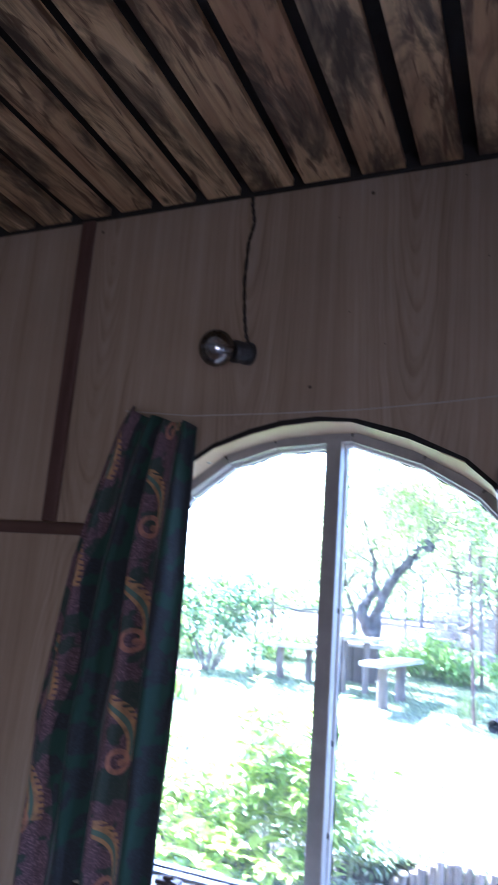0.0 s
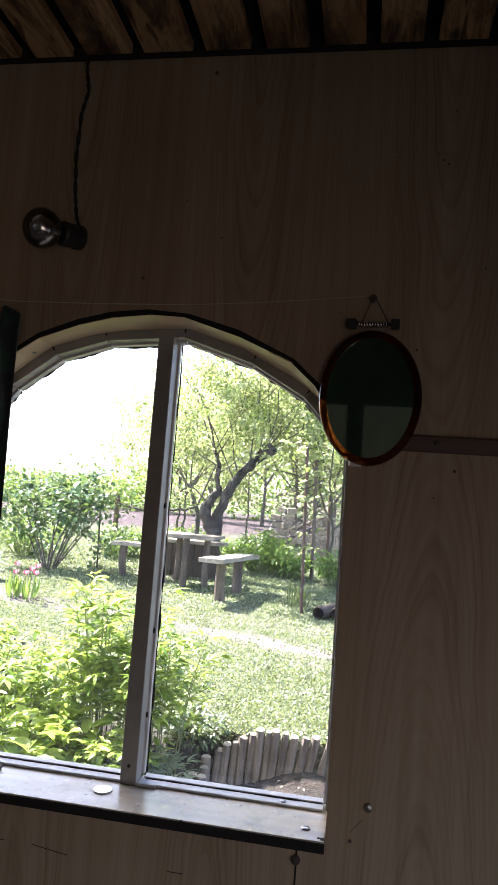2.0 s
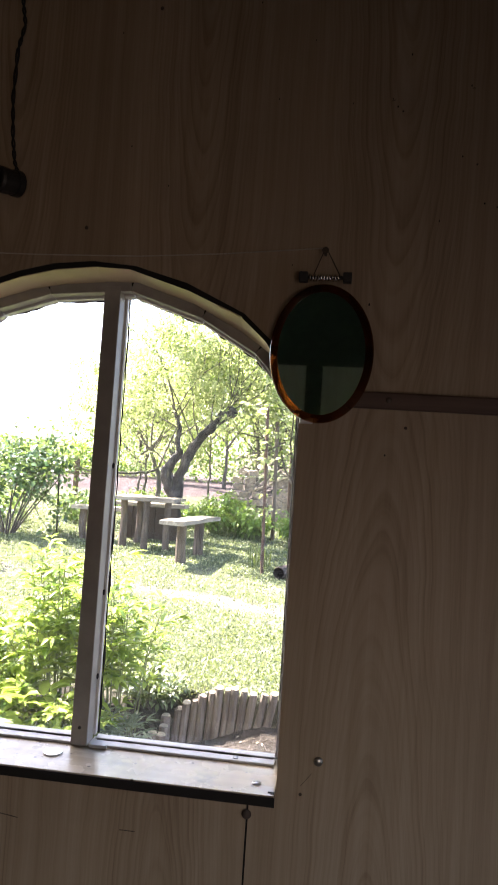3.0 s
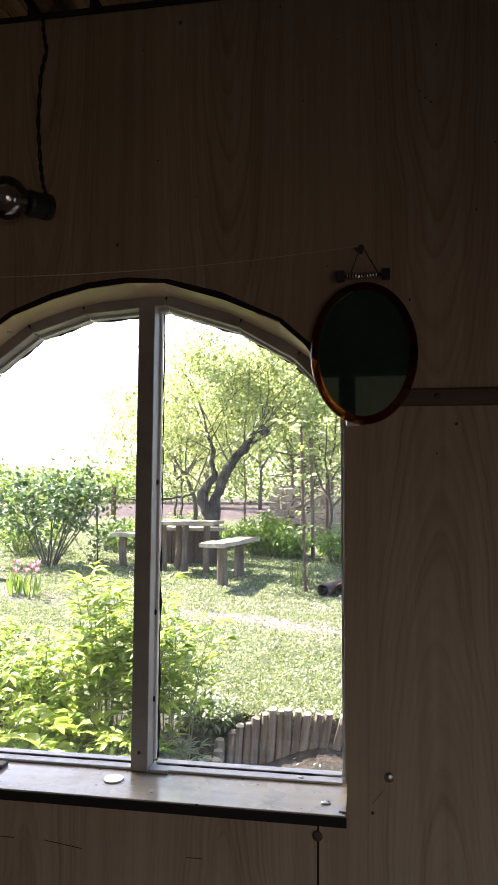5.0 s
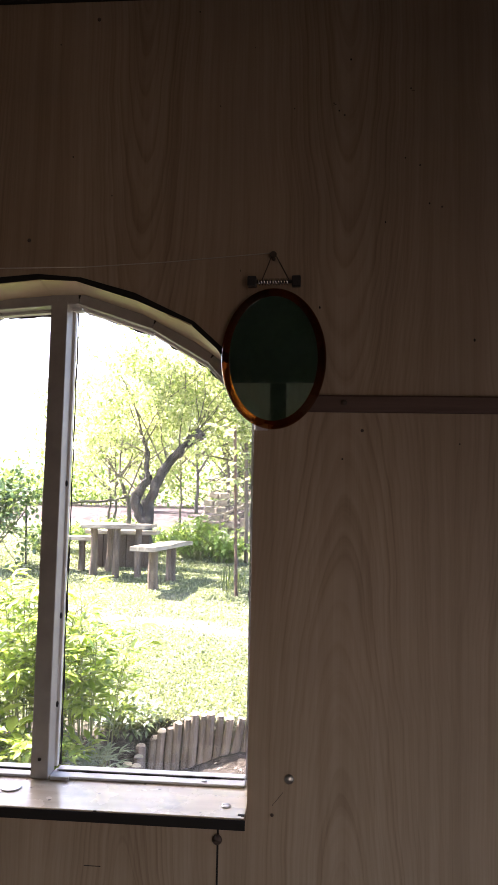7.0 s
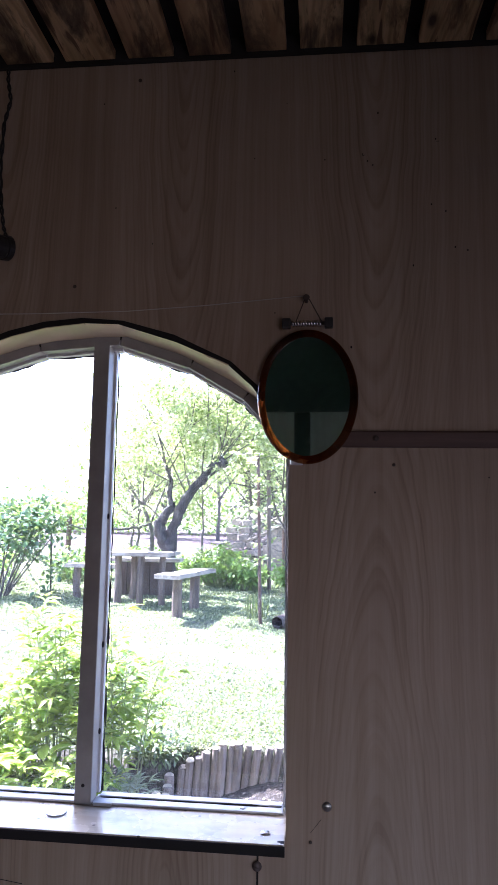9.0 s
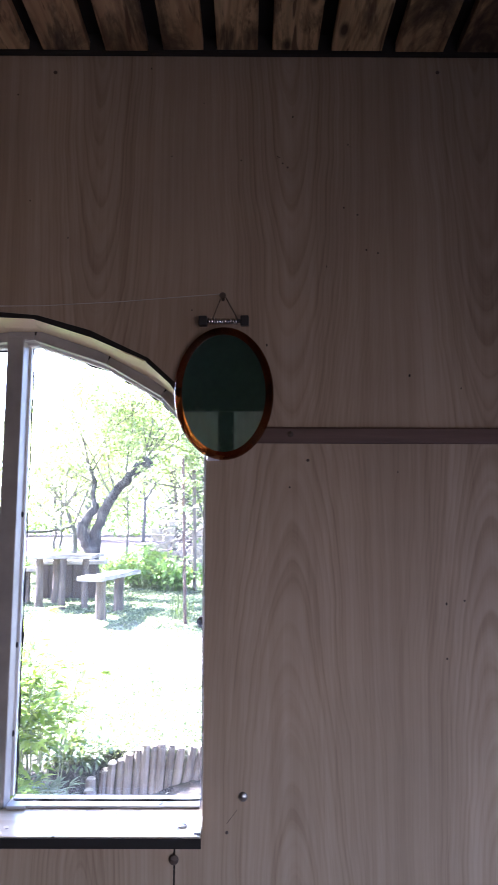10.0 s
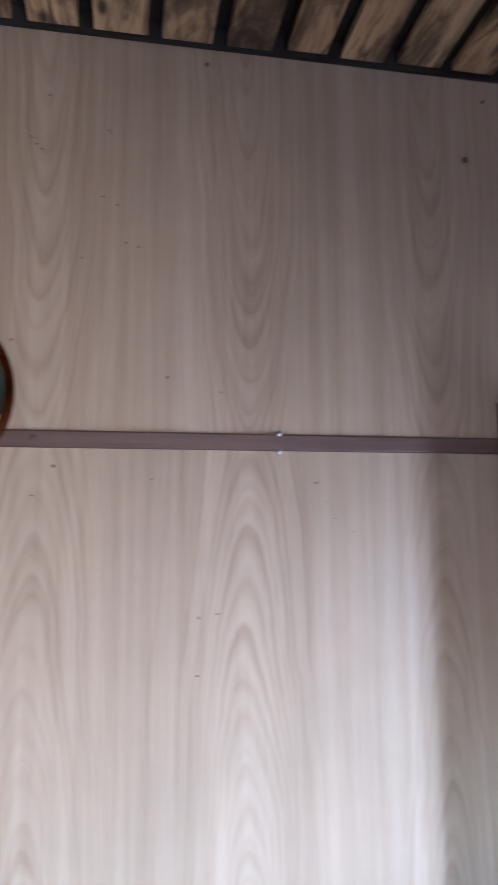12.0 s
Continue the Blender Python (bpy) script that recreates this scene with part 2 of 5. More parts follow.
# ---- mesh helpers ----
def part(name, bm, mat, parent=None, label="", smooth=False):
    me = bpy.data.meshes.new(name)
    bmesh.ops.recalc_face_normals(bm, faces=bm.faces[:])
    bm.to_mesh(me)
    bm.free()
    me.materials.append(mat)
    if smooth:
        me.polygons.foreach_set("use_smooth", [True] * len(me.polygons))
    ob = new(name, me)
    ob.parent = parent
    if label:
        ob["label"] = label
    return ob


def thing(name, label, category, group="", kind="", at=(0, 0, 0)):
    ob = new(name)
    ob.location = at
    ob.empty_display_size = 0.1
    return tagged(ob, label, category, group, kind)


def box(bm, lo, hi, bevel=0.0, m=None):
    r = bmesh.ops.create_cube(bm, size=1.0)
    vs = r["verts"]
    for v in vs:
        v.co = Vector([lo[i] + (hi[i] - lo[i]) * (v.co[i] + 0.5) for i in range(3)])
    if bevel:
        es = list({e for v in vs for e in v.link_edges})
        r = bmesh.ops.bevel(bm, geom=es, offset=bevel, segments=2, affect='EDGES', profile=0.5)
        vs = list({v for f in r["faces"] for v in f.verts} | {v for v in vs if v.is_valid})
    if m is not None:
        bmesh.ops.transform(bm, matrix=m, verts=vs)
    return vs


def prism(bm, pts, y0, y1):
    """A polygon of (x, z) points, thick along y."""
    a = [bm.verts.new((x, y0, z)) for x, z in pts]
    b = [bm.verts.new((x, y1, z)) for x, z in pts]
    bm.faces.new(a), bm.faces.new(b[::-1])
    for i in range(len(pts)):
        j = (i + 1) % len(pts)
        bm.faces.new((a[j], a[i], b[i], b[j]))


def tube(bm, pts, radii, n=8, cap=True, rough=0.0):
    """A round bar along points, with a radius at each."""
    pts = [Vector(p) for p in pts]
    rings, side = [], None
    for i, p in enumerate(pts):
        d = (pts[min(i + 1, len(pts) - 1)] - pts[max(i - 1, 0)]).normalized()
        if side is None:
            side = d.orthogonal().normalized()
        side = (side - d * side.dot(d)).normalized()
        up = d.cross(side)
        r = radii[i] if isinstance(radii, (list, tuple)) else radii
        ring = []
        for k in range(n):
            a = 2 * math.pi * k / n
            q = r * (1 + (rough * noise.noise(p * 7 + Vector((math.cos(a) * 2, math.sin(a) * 2, 0))) if rough else 0))
            ring.append(bm.verts.new(p + (side * math.cos(a) + up * math.sin(a)) * q))
        rings.append(ring)
    for a, b in zip(rings, rings[1:]):
        for k in range(n):
            bm.faces.new((a[k], a[(k + 1) % n], b[(k + 1) % n], b[k]))
    if cap:
        bm.faces.new(rings[0][::-1]), bm.faces.new(rings[-1])
    return rings


def ball(bm, c, r, u=16, v=10, squash=(1, 1, 1)):
    r0 = bmesh.ops.create_uvsphere(bm, u_segments=u, v_segments=v, radius=r)
    for q in r0["verts"]:
        q.co = Vector((q.co.x * squash[0], q.co.y * squash[1], q.co.z * squash[2])) + Vector(c)


# ---- the room ----
XL, XR, YB, ZC = -2.3, 1.6, -3.1, 2.405
ARCH = [(0.172, 1.60), (0.150, 1.662), (0.108, 1.717), (0.055, 1.765), (-0.06, 1.82), (-0.165, 1.85), (-0.25, 1.857), (-0.33, 1.85),
        (-0.403, 1.832), (-0.488, 1.80), (-0.535, 1.768), (-0.60, 1.70), (-0.64, 1.60)]
wall_n = thing("wall_north", "inner wall of wood-grain laminate boards with an arched window", "wall", kind="structure")


def board(polys, mat, label=""):
    bm = bmesh.new()
    for p in polys:
        prism(bm, p, 0.0, 0.012)
    bmesh.ops.remove_doubles(bm, verts=bm.verts[:], dist=0.0001)
    return part("panel", bm, mat, wall_n, label)


def rect(x0, x1, z0, z1):
    return [(x0, z0), (x1, z0), (x1, z1), (x0, z1)]


ZJ = 1.608
cols = [[(b[0], max(b[1], ZJ)), (a[0], max(a[1], ZJ)), (a[0], ZC), (b[0], ZC)] for a, b in zip(ARCH, ARCH[1:])]
board([rect(XL, -0.898, ZJ + 0.002, ZC)], M_LAM_UP)
board([rect(-0.896, -0.64, ZJ + 0.002, ZC), rect(0.172, 1.34, ZJ + 0.002, ZC)] + cols, M_LAM_UP)
board([rect(1.343, XR, ZJ + 0.002, ZC)], M_LAM_UP)
board([rect(XL, -0.64, 0, ZJ - 0.002)], M_LAM)
board([rect(-0.638, 0.1195, 0, 0.885)], M_LAM)
board([rect(0.1235, 0.172, 0, 0.885), rect(0.172, XR, 0, ZJ - 0.002)], M_LAM)

bm = bmesh.new()
OUT = [(x + (0.02 if x > -0.2 else -0.02), z + 0.02) for x, z in ARCH]
for a, b in zip(OUT, OUT[1:]):
    prism(bm, [b, a, (a[0], 2.6), (b[0], 2.6)], 0.0135, 0.15)
prism(bm, rect(XL - 0.15, OUT[-1][0], -0.2, 2.6), 0.0135, 0.15)
prism(bm, rect(OUT[0][0], XR + 0.15, -0.2, 2.6), 0.0135, 0.15)
prism(bm, rect(OUT[-1][0], OUT[0][0], -0.2, 0.88), 0.0135, 0.15)
part("outer_skin", bm, M_PLASTER, wall_n)
bm = bmesh.new()
box(bm, (0.1197, 0.003, 0.0), (0.1233, 0.0118, 0.884))
part("joint_filler", bm, M_EDGE, wall_n)
for x, z, l, t in ((-0.47, 0.792, 0.05, 0.0), (-0.35, 0.788, 0.075, -0.12), (-0.10, 0.785, 0.03, 0.0), (0.225, 0.915, 0.03, 0.9),
                   (0.851, 1.539, 0.012, 0.05), (0.884, 1.47, 0.006, 0.2), (0.919, 1.445, 0.007, 0.0), (0.991, 1.505, 0.006, 0.1), (0.869, 1.501, 0.005, -0.3), (0.457, 2.205, 0.006, 0.0), (0.312, 2.181, 0.007, 0.3)):
    bm = bmesh.new()
    w = 0.00025 if z > 0.9 else 0.0005
    box(bm, (-l / 2, -0.0010, -w), (l / 2, -0.0002, w), 0, pose(x, 0, z, 0, math.degrees(-t), 0))
    part("scratch", bm, M_EDGE, wall_n)
rng = random.Random(31)
for x, z in ((0.159, 2.299), (0.236, 2.175), (0.31, 2.184), (0.32, 2.169), (0.453, 2.21), (0.443, 2.075), (0.487, 1.987), (0.407, 1.952), (0.095, 2.183), (0.341, 2.27), (0.667, 1.706),
             (0.626, 1.294), (0.624, 1.194), (0.332, 1.512), (0.54, 1.542), (0.14, 1.861), (0.288, 1.791), (0.567, 1.731), (-0.11, 2.009), (-0.189, 2.087), (-0.223, 2.316), (0.05, 2.375)):
    bm = bmesh.new()
    k = rng.uniform(0.0011, 0.002)
    ball(bm, (x, -0.0004, z), k, 8, 6, (rng.uniform(0.7, 1.0), 0.35, rng.uniform(0.9, 1.7)))
    part("speck", bm, M_EDGE, wall_n)


def strip(name, x0, x1, z0, z1, mat, tilt=0.0):
    bm = bmesh.new()
    box(bm, (x0, -0.012, z0), (x1, -0.0005, z1), 0.003)
    for v in bm.verts:
        v.co.z += tilt * (v.co.x - x0)
    return tagged(part(name, bm, mat), "narrow brown wooden strip covering a board joint", "trim", kind="structure")


strip("trim", 0.174, XR - 0.002, 1.596, 1.627, M_STRIP)
strip("trim", XL + 0.002, -0.645, 1.584, 1.613, M_STRIP)
strip("trim", -0.917, -0.877, 1.615, ZC - 0.004, M_STRIPV)

# slatted ceiling
bm = bmesh.new()
gaps = [-0.567, -0.449, -0.318, -0.186, -0.06, 0.062, 0.171, 0.283, 0.407, 0.535, 0.664, 0.783, 0.898, 1.02, 1.142, 1.265, 1.387, 1.51, 1.63, 1.75, 1.87]
gaps = [-0.567 - 0.122 * k for k in range(14, 0, -1)] + gaps
rng = random.Random(4)
for a, b in zip(gaps, gaps[1:]):
    w = 0.0145 + rng.uniform(-0.002, 0.003)
    dz = rng.uniform(-0.003, 0.003)
    y1 = -0.013 - rng.uniform(0, 0.006)
    n0 = len(bm.verts)
    box(bm, (a + w, YB, ZC + dz), (b - w, y1, ZC + 0.02 + dz), 0.0015)
tagged(part("ceiling", bm, M_SLAT), "ceiling of scorched pine slats with dark gaps", "ceiling", kind="structure")
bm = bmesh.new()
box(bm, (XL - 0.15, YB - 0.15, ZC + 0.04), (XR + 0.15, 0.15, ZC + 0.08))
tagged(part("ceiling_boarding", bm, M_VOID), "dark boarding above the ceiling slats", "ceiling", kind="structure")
bm = bmesh.new()
box(bm, (XL, -0.011, ZC - 0.0035), (XR, -0.0008, ZC + 0.039), 0.001)
tagged(part("ceiling_batten", bm, M_VOID), "dark batten where the ceiling meets the wall", "trim", kind="structure")
bm = bmesh.new()
box(bm, (XL - 0.15, YB - 0.15, -0.1), (XR + 0.15, 0.012, 0.0))
tagged(part("floor", bm, M_FLOOR), "brown wooden floor", "floor", kind="structure")
# unseen roof, with an overhang added to keep the sun off the window
bm = bmesh.new()
box(bm, (XL - 0.4, YB - 0.4, 2.60), (XR + 0.4, 1.15, 2.66))
tagged(part("roof", bm, M_VOID), "unseen flat dark roof with an overhang added to shade the window", "roof", kind="structure")


def side_wall(name, axis, at, lo, hi, holes, mat):
    """A wall across x or y with rectangular openings (from, to, sill, head)."""
    bm = bmesh.new()
    cuts = sorted({lo, hi, *[h[0] for h in holes], *[h[1] for h in holes]})
    for a, b in zip(cuts, cuts[1:]):
        h = [k for k in holes if k[0] <= a and b <= k[1]]
        spans = [(0, ZC + 0.05)] if not h else [(0, h[0][2]), (h[0][3], ZC + 0.05)]
        for z0, z1 in spans:
            if z1 - z0 > 0.001:
                if axis == 'x':
                    box(bm, (at[0], a, z0), (at[1], b, z1))
                else:
                    box(bm, (a, at[0], z0), (b, at[1], z1))
    return tagged(part(name, bm, mat), "plain inner wall of upright boards", "wall", kind="structure")


# Unseen gap, invented as a place for the side lamp.
LIGHT_GAP = (-0.95, -0.75, 0.10, 1.60)
side_wall("wall_east", 'x', (XR, XR + 0.12), YB, 0.0, [LIGHT_GAP], M_STRIPV)
side_wall("wall_west", 'x', (XL - 0.12, XL), YB, 0.0, [], M_BACK)
# The hole in the south wall is invented too, for the back lamp.
side_wall("wall_south", 'y', (YB - 0.12, YB), XL - 0.12, XR + 0.12, [(0.38, 1.52, 0.33, 1.37)], M_WHITEWALL)
# Added board, out of view: blocks the side lamp for a shadow edge.
bm = bmesh.new()
a = [bm.verts.new((x, y, 0.0)) for x, y in ((1.228, -0.002), (1.268, -0.002), (1.268, -0.250), (1.228, -0.250))]
b = [bm.verts.new((v.co.x, v.co.y, 1.70)) for v in a]
bm.faces.new(a[::-1]), bm.faces.new(b)
for k in range(4):
    bm.faces.new((a[k], a[(k + 1) % 4], b[(k + 1) % 4], b[k]))
tagged(part("wall_return", bm, M_STRIPV), "unseen upright brown board added to shade the right end of the wall", "wall", kind="structure")
bm = bmesh.new()
box(bm, (XL + 0.001, YB + 0.001, 1.84), (XR - 0.001, YB + 0.02, ZC - 0.004))
box(bm, (-0.15, YB + 0.001, 0.0), (-0.05, YB + 0.025, 1.838), 0.004)
tagged(part("wall_upper_boards", bm, M_UPPER), "dark boards and an upright post on the back wall", "wall", kind="structure")

# ---- window ----
FR = [(0.188, 0.905), (0.186, 1.61), (0.086, 1.718), (-0.031, 1.787), (-0.187, 1.839), (-0.365, 1.826), (-0.484, 1.788), (-0.588, 1.712), (-0.634, 1.655), (-0.636, 0.905)]


def inset(poly, d):
    """The same open outline, d further in (the outline runs anticlockwise seen from the room)."""
    res = []
    for i, p in enumerate(poly):
        dirs = []
        if i > 0:
            dirs.append((Vector(p) - Vector(poly[i - 1])).normalized())
        if i < len(poly) - 1:
            dirs.append((Vector(poly[i + 1]) - Vector(p)).normalized())
        ns = [Vector((-q.y, q.x)) for q in dirs]
        n = sum(ns, Vector((0, 0))).normalized()
        k = d / max(0.3, n.dot(ns[0]))
        res.append((p[0] + n.x * k, p[1] + n.y * k))
    return res


IN, REB, OUTER = inset(FR, 0.021), inset(FR, 0.026), inset(FR, -0.03)
window = thing("window_1", "arched two-light window in a worn grey-white wooden frame", "window", kind="structure")
rng = random.Random(7)
for i in range(len(FR) - 1):
    a, b, c, d = Vector(FR[i]), Vector(FR[i + 1]), Vector(IN[i + 1]), Vector(IN[i])
    t = (b - a).normalized() * 0.0008
    y0 = 0.068 + rng.uniform(-0.001, 0.001)
    bm = bmesh.new()
    ao, bo = Vector(OUTER[i]), Vector(OUTER[i + 1])
    prism(bm, [tuple(ao + t), tuple(bo - t), tuple(c - t), tuple(d + t)], y0, 0.112)
    bmesh.ops.bevel(bm, geom=bm.edges[:], offset=0.0012, segments=1, affect='EDGES')
    seg = part("frame_segment", bm, M_FRAME, window)
    e, f = Vector(REB[i + 1]), Vector(REB[i])
    bm = bmesh.new()
    prism(bm, [tuple(d + t * 2), tuple(c - t * 2), tuple(e - t), tuple(f + t)], 0.098, 0.118)
    part("glazing_bead", bm, M_BEAD, seg)
    if 0 < i < 8:
        bm = bmesh.new()
        n = 9
        pts = [(*(f.lerp(e, 0.04 + 0.92 * k / n)), 0.1175) for k in range(n + 1)]
        tube(bm, [(px, py, pz) for px, pz, py in pts], [rng.choice((0.0006, 0.001, 0.0016, 0.0034)) for _ in pts], 6)
        part("sealant", bm, M_EDGE, seg, "cracked black sealant")
        bm = bmesh.new()
        m = (b + c) / 2
        prism(bm, [(b.x - 0.0030, b.y - 0.001), (b.x + 0.0030, b.y - 0.001), (m.x + 0.0008, m.y), (m.x - 0.0008, m.y)], y0 - 0.0015, y0 + 0.004)
        part("joint_gap", bm, M_EDGE, seg)
bm = bmesh.new()
box(bm, (-0.245, 0.066, 0.9012), (-0.211, 0.104, 1.826), 0.002)
mull = part("mullion", bm, M_FRAME, window)
bm = bmesh.new()
box(bm, (-0.249, 0.1045, 0.911), (-0.206, 0.1165, 1.815), 0.0015)
part("glazing_bead", bm, M_BEAD, mull)
rng = random.Random(17)
bm = bmesh.new()
pts = [(-0.2045 + rng.uniform(-0.001, 0.001), 0.1172, 0.912 + 0.03 * k) for k in range(31)]
tube(bm, pts, [rng.choice((0.0008, 0.0012, 0.0018, 0.003)) for _ in pts], 6)
part("sealant", bm, M_EDGE, mull, "cracked black sealant")
bm = bmesh.new()
for z in (1.46, 1.2, 1.03):
    ball(bm, (-0.2095, 0.1, z), 0.004, 8, 6, (0.6, 1, 1.6))
ball(bm, (-0.228, 0.066, 0.937), 0.0035, 8, 6)
part("nail_mark", bm, M_EDGE, mull)
for x0, x1, s in ((-0.634, -0.246, 0.0), (-0.210, 0.162, 0.0)):
    bm = bmesh.new()
    box(bm, (x0, 0.072, 0.9012), (x1, 0.112, 0.9058), 0.0012)
    rail = part("bottom_rail", bm, M_BEAD, window)
    bm = bmesh.new()
    box(bm, (x0 + 0.006, 0.098, 0.9060), (x1 - 0.002, 0.118, 0.9090), 0.001)
    part("glazing_bead", bm, M_BEAD, rail)
    bm = bmesh.new()
    box(bm, (x0 + 0.004, 0.064, 0.9012), (x0 + 0.04, 0.0695, 0.9075), 0.001)
    part("shim", bm, M_BEAD, rail)
    bm = bmesh.new()
    pts = [(x0 + 0.01 + (x1 - x0 - 0.014) * k / 18, 0.0965, 0.9064 + rng.uniform(-0.0006, 0.0006)) for k in range(19)]
    tube(bm, pts, [rng.choice((0.0006, 0.001, 0.0016, 0.0024)) for _ in pts], 6)
    part("sealant", bm, M_EDGE, rail, "cracked black sealant")
PANE_L = [(-0.246, 0.906), (-0.246, 1.815), (-0.37, 1.803), (-0.484, 1.766), (-0.588, 1.69), (-0.622, 1.65), (-0.625, 0.906)]
PANE_R = [(0.176, 0.904), (0.174, 1.60), (0.078, 1.705), (-0.035, 1.772), (-0.19, 1.82), (-0.208, 1.82), (-0.208, 0.906)]
for p in (PANE_L, PANE_R):
    bm = bmesh.new()
    prism(bm, p, 0.1185, 0.1215)
    pane = part("pane", bm, M_GLASS, window)
    pane.visible_shadow = False

# lining of the opening, from the boards back to the frame, in two pieces
LIN = [(0.1715, 1.59), (0.138, 1.655), (0.098, 1.714), (0.047, 1.760), (-0.056, 1.805), (-0.175, 1.843), (-0.245, 1.846), (-0.326, 1.838), (-0.397, 1.821), (-0.484, 1.790), (-0.530, 1.760), (-0.594, 1.695), (-0.630, 1.60)]
front = [(0.1738, 0.9015), *LIN, (-0.63, 0.9015)]
for name_at, piece in (("right", front[:8]), ("left", front[7:])):
    rows = []
    for y, k in ((0.003, 0.0), (0.02, 0.25), (0.045, 0.6), (0.0672, 1.0)):
        row = []
        for x, z in piece:
            px = min(max(x, -0.634), 0.1745)
            fz = z
            best = None
            for a, b in zip(FR, FR[1:]):
                if min(a[0], b[0]) <= px <= max(a[0], b[0]) and abs(a[0] - b[0]) > 0.03:
                    best = a[1] + (b[1] - a[1]) * (px - a[0]) / (b[0] - a[0])
            if best is not None and z > 1.58:
                fz = best
            row.append((x + (px - x) * k, y - (0.0015 if name_at == "left" else 0.0), z + (fz - z) * k - (0.0015 if name_at == "left" else 0.0)))
        rows.append(row)
    bm = bmesh.new()
    lo = [[bm.verts.new(p) for p in r] for r in rows]
    hi = [[bm.verts.new((x, y, z + 0.003)) for x, y, z in r] for r in rows]
    for a, b, flip in [(p, q, 0) for p, q in zip(lo, lo[1:])] + [(p, q, 1) for p, q in zip(hi, hi[1:])] + [(lo[0], hi[0], 1), (lo[-1], hi[-1], 0)]:
        for i in range(len(piece) - 1):
            quad = (a[i], a[i + 1], b[i + 1], b[i])
            bm.faces.new(quad[::-1] if flip else quad)
    tagged(part("window_lining", bm, M_REVEAL), "cream hardboard lining bent round the window arch", "window lining", kind="structure")

# Black infill that keeps the gap between boards and lining in shadow.
bm = bmesh.new()
for a, b, c, d in zip(ARCH, ARCH[1:], LIN[1:], LIN):
    prism(bm, [a, b, c, d], 0.001, 0.0118)
bmesh.ops.remove_doubles(bm, verts=bm.verts[:], dist=0.0002)
tagged(part("arch_gap_fill", bm, M_EDGE), "black infill for the shadow gap along the arched cut in the boards", "trim", kind="structure")
bm = bmesh.new()
prism(bm, [(0.052, 1.7575), (0.030, 1.7675), (-0.004, 1.7815), (0.010, 1.7725), (0.024, 1.768), (0.046, 1.757)], -0.003, 0.006)
tagged(part("lining_splinter", bm, M_REVEAL), "torn cream splinter at the end of the lining", "splinter")

# sill
bm = bmesh.new()
box(bm, (-0.70, -0.049, 0.886), (0.1715, 0.116, 0.9005), 0.0012)
sill = tagged(part("window_sill", bm, M_SILL), "worn cream sill board with stains and screws", "window sill", kind="structure")
bm = bmesh.new()
box(bm, (-0.702, -0.0515, 0.8815), (0.1725, -0.0494, 0.8985), 0.0006)
part("front_edge", bm, M_EDGE, sill, "dark bare board edge")


def screw(x, y, z, r, axis='y', mat=None, name="screw", label="small steel screw head"):
    bm = bmesh.new()
    sq = (1, 0.5, 1) if axis == 'y' else (1, 1, 0.35)
    ball(bm, (0, 0, 0), r, 12, 8, sq)
    if axis == 'y':
        box(bm, (-r * 0.7, -r * 0.55, -r * 0.12), (r * 0.7, -r * 0.3, r * 0.12))
    else:
        box(bm, (-r * 0.7, -r * 0.12, r * 0.2), (r * 0.7, r * 0.12, r * 0.4))
    ob = part(name, bm, mat or M_STEEL, None, "", True)
    ob.location = (x, y, z)
    return tagged(ob, label, name, "fixings")


M_RUST = plain("rusty_nail", (0.09, 0.07, 0.06), 0.6, 0.4)
screw(0.245, -0.002, 0.95, 0.0085, label="round steel screw head in the wall board")
for x, z, r in ((0.216, 0.888, 0.003), (0.367, 1.564, 0.003), (-0.148, 2.365, 0.004), (0.64, 2.369, 0.004), (-0.855, 2.369, 0.004), (-0.268, 1.922, 0.0038),
                (1.232, 2.355, 0.004), (1.186, 2.22, 0.006), (0.848, 1.537, 0.0022), (0.51, 1.98, 0.002), (0.66, 1.30, 0.002), (0.33, 2.16, 0.002), (0.47, 2.06, 0.002)):
    screw(x, -0.001, z, r, mat=M_RUST, name="nail", label="dark nail head in the wall board")
screw(0.333, -0.013, 1.613, 0.0055, mat=M_RUST, name="nail", label="dark nail head in the brown strip")
screw(0.775, -0.011, 1.594, 0.006, label="bright screw under the brown strip")
screw(0.775, -0.011, 1.628, 0.006, label="bright screw over the brown strip")
screw(0.121, -0.004, 0.843, 0.009, mat=M_RUST, name="nail", label="dark round nail below the sill")
screw(0.136, -0.006, 0.9015, 0.009, 'z', label="flat steel screw in the sill")
M_CAP = plain("pale_metal_disc", (0.72, 0.73, 0.75), 0.3, 0.6)
bm = bmesh.new()
tube(bm, [(0, 0, 0), (0, 0, 0.0025), (0, 0, 0.003)], [0.0185, 0.0185, 0.0165], 24)
ob = part("disc", bm, M_CAP)
ob.location = (-0.263, 0.024, 0.9008)
tagged(ob, "pale metal disc lying on the sill", "disc")
bm = bmesh.new()
box(bm, (-0.545, 0.028, 0.9008), (-0.492, 0.056, 0.909), 0.003)
tube(bm, [(-0.53, 0.042, 0.909), (-0.505, 0.036, 0.916)], [0.005, 0.004], 8)
tagged(part("latch", bm, M_RUST), "small dark metal latch lying on the sill", "latch")
screw(-0.505, 0.03, 1.763, 0.006, 'z', label="flat steel screw in the window lining")

bm = bmesh.new()
box(bm, (0.159, -0.0385, 0.8990), (0.1708, -0.0335, 0.9012), 0.0)
box(bm, (0.1645, -0.0425, 0.8990), (0.1708, -0.0385, 0.9012), 0.0)
tagged(part("scar", bm, M_EDGE), "dark notch broken out of the sill corner", "scar")
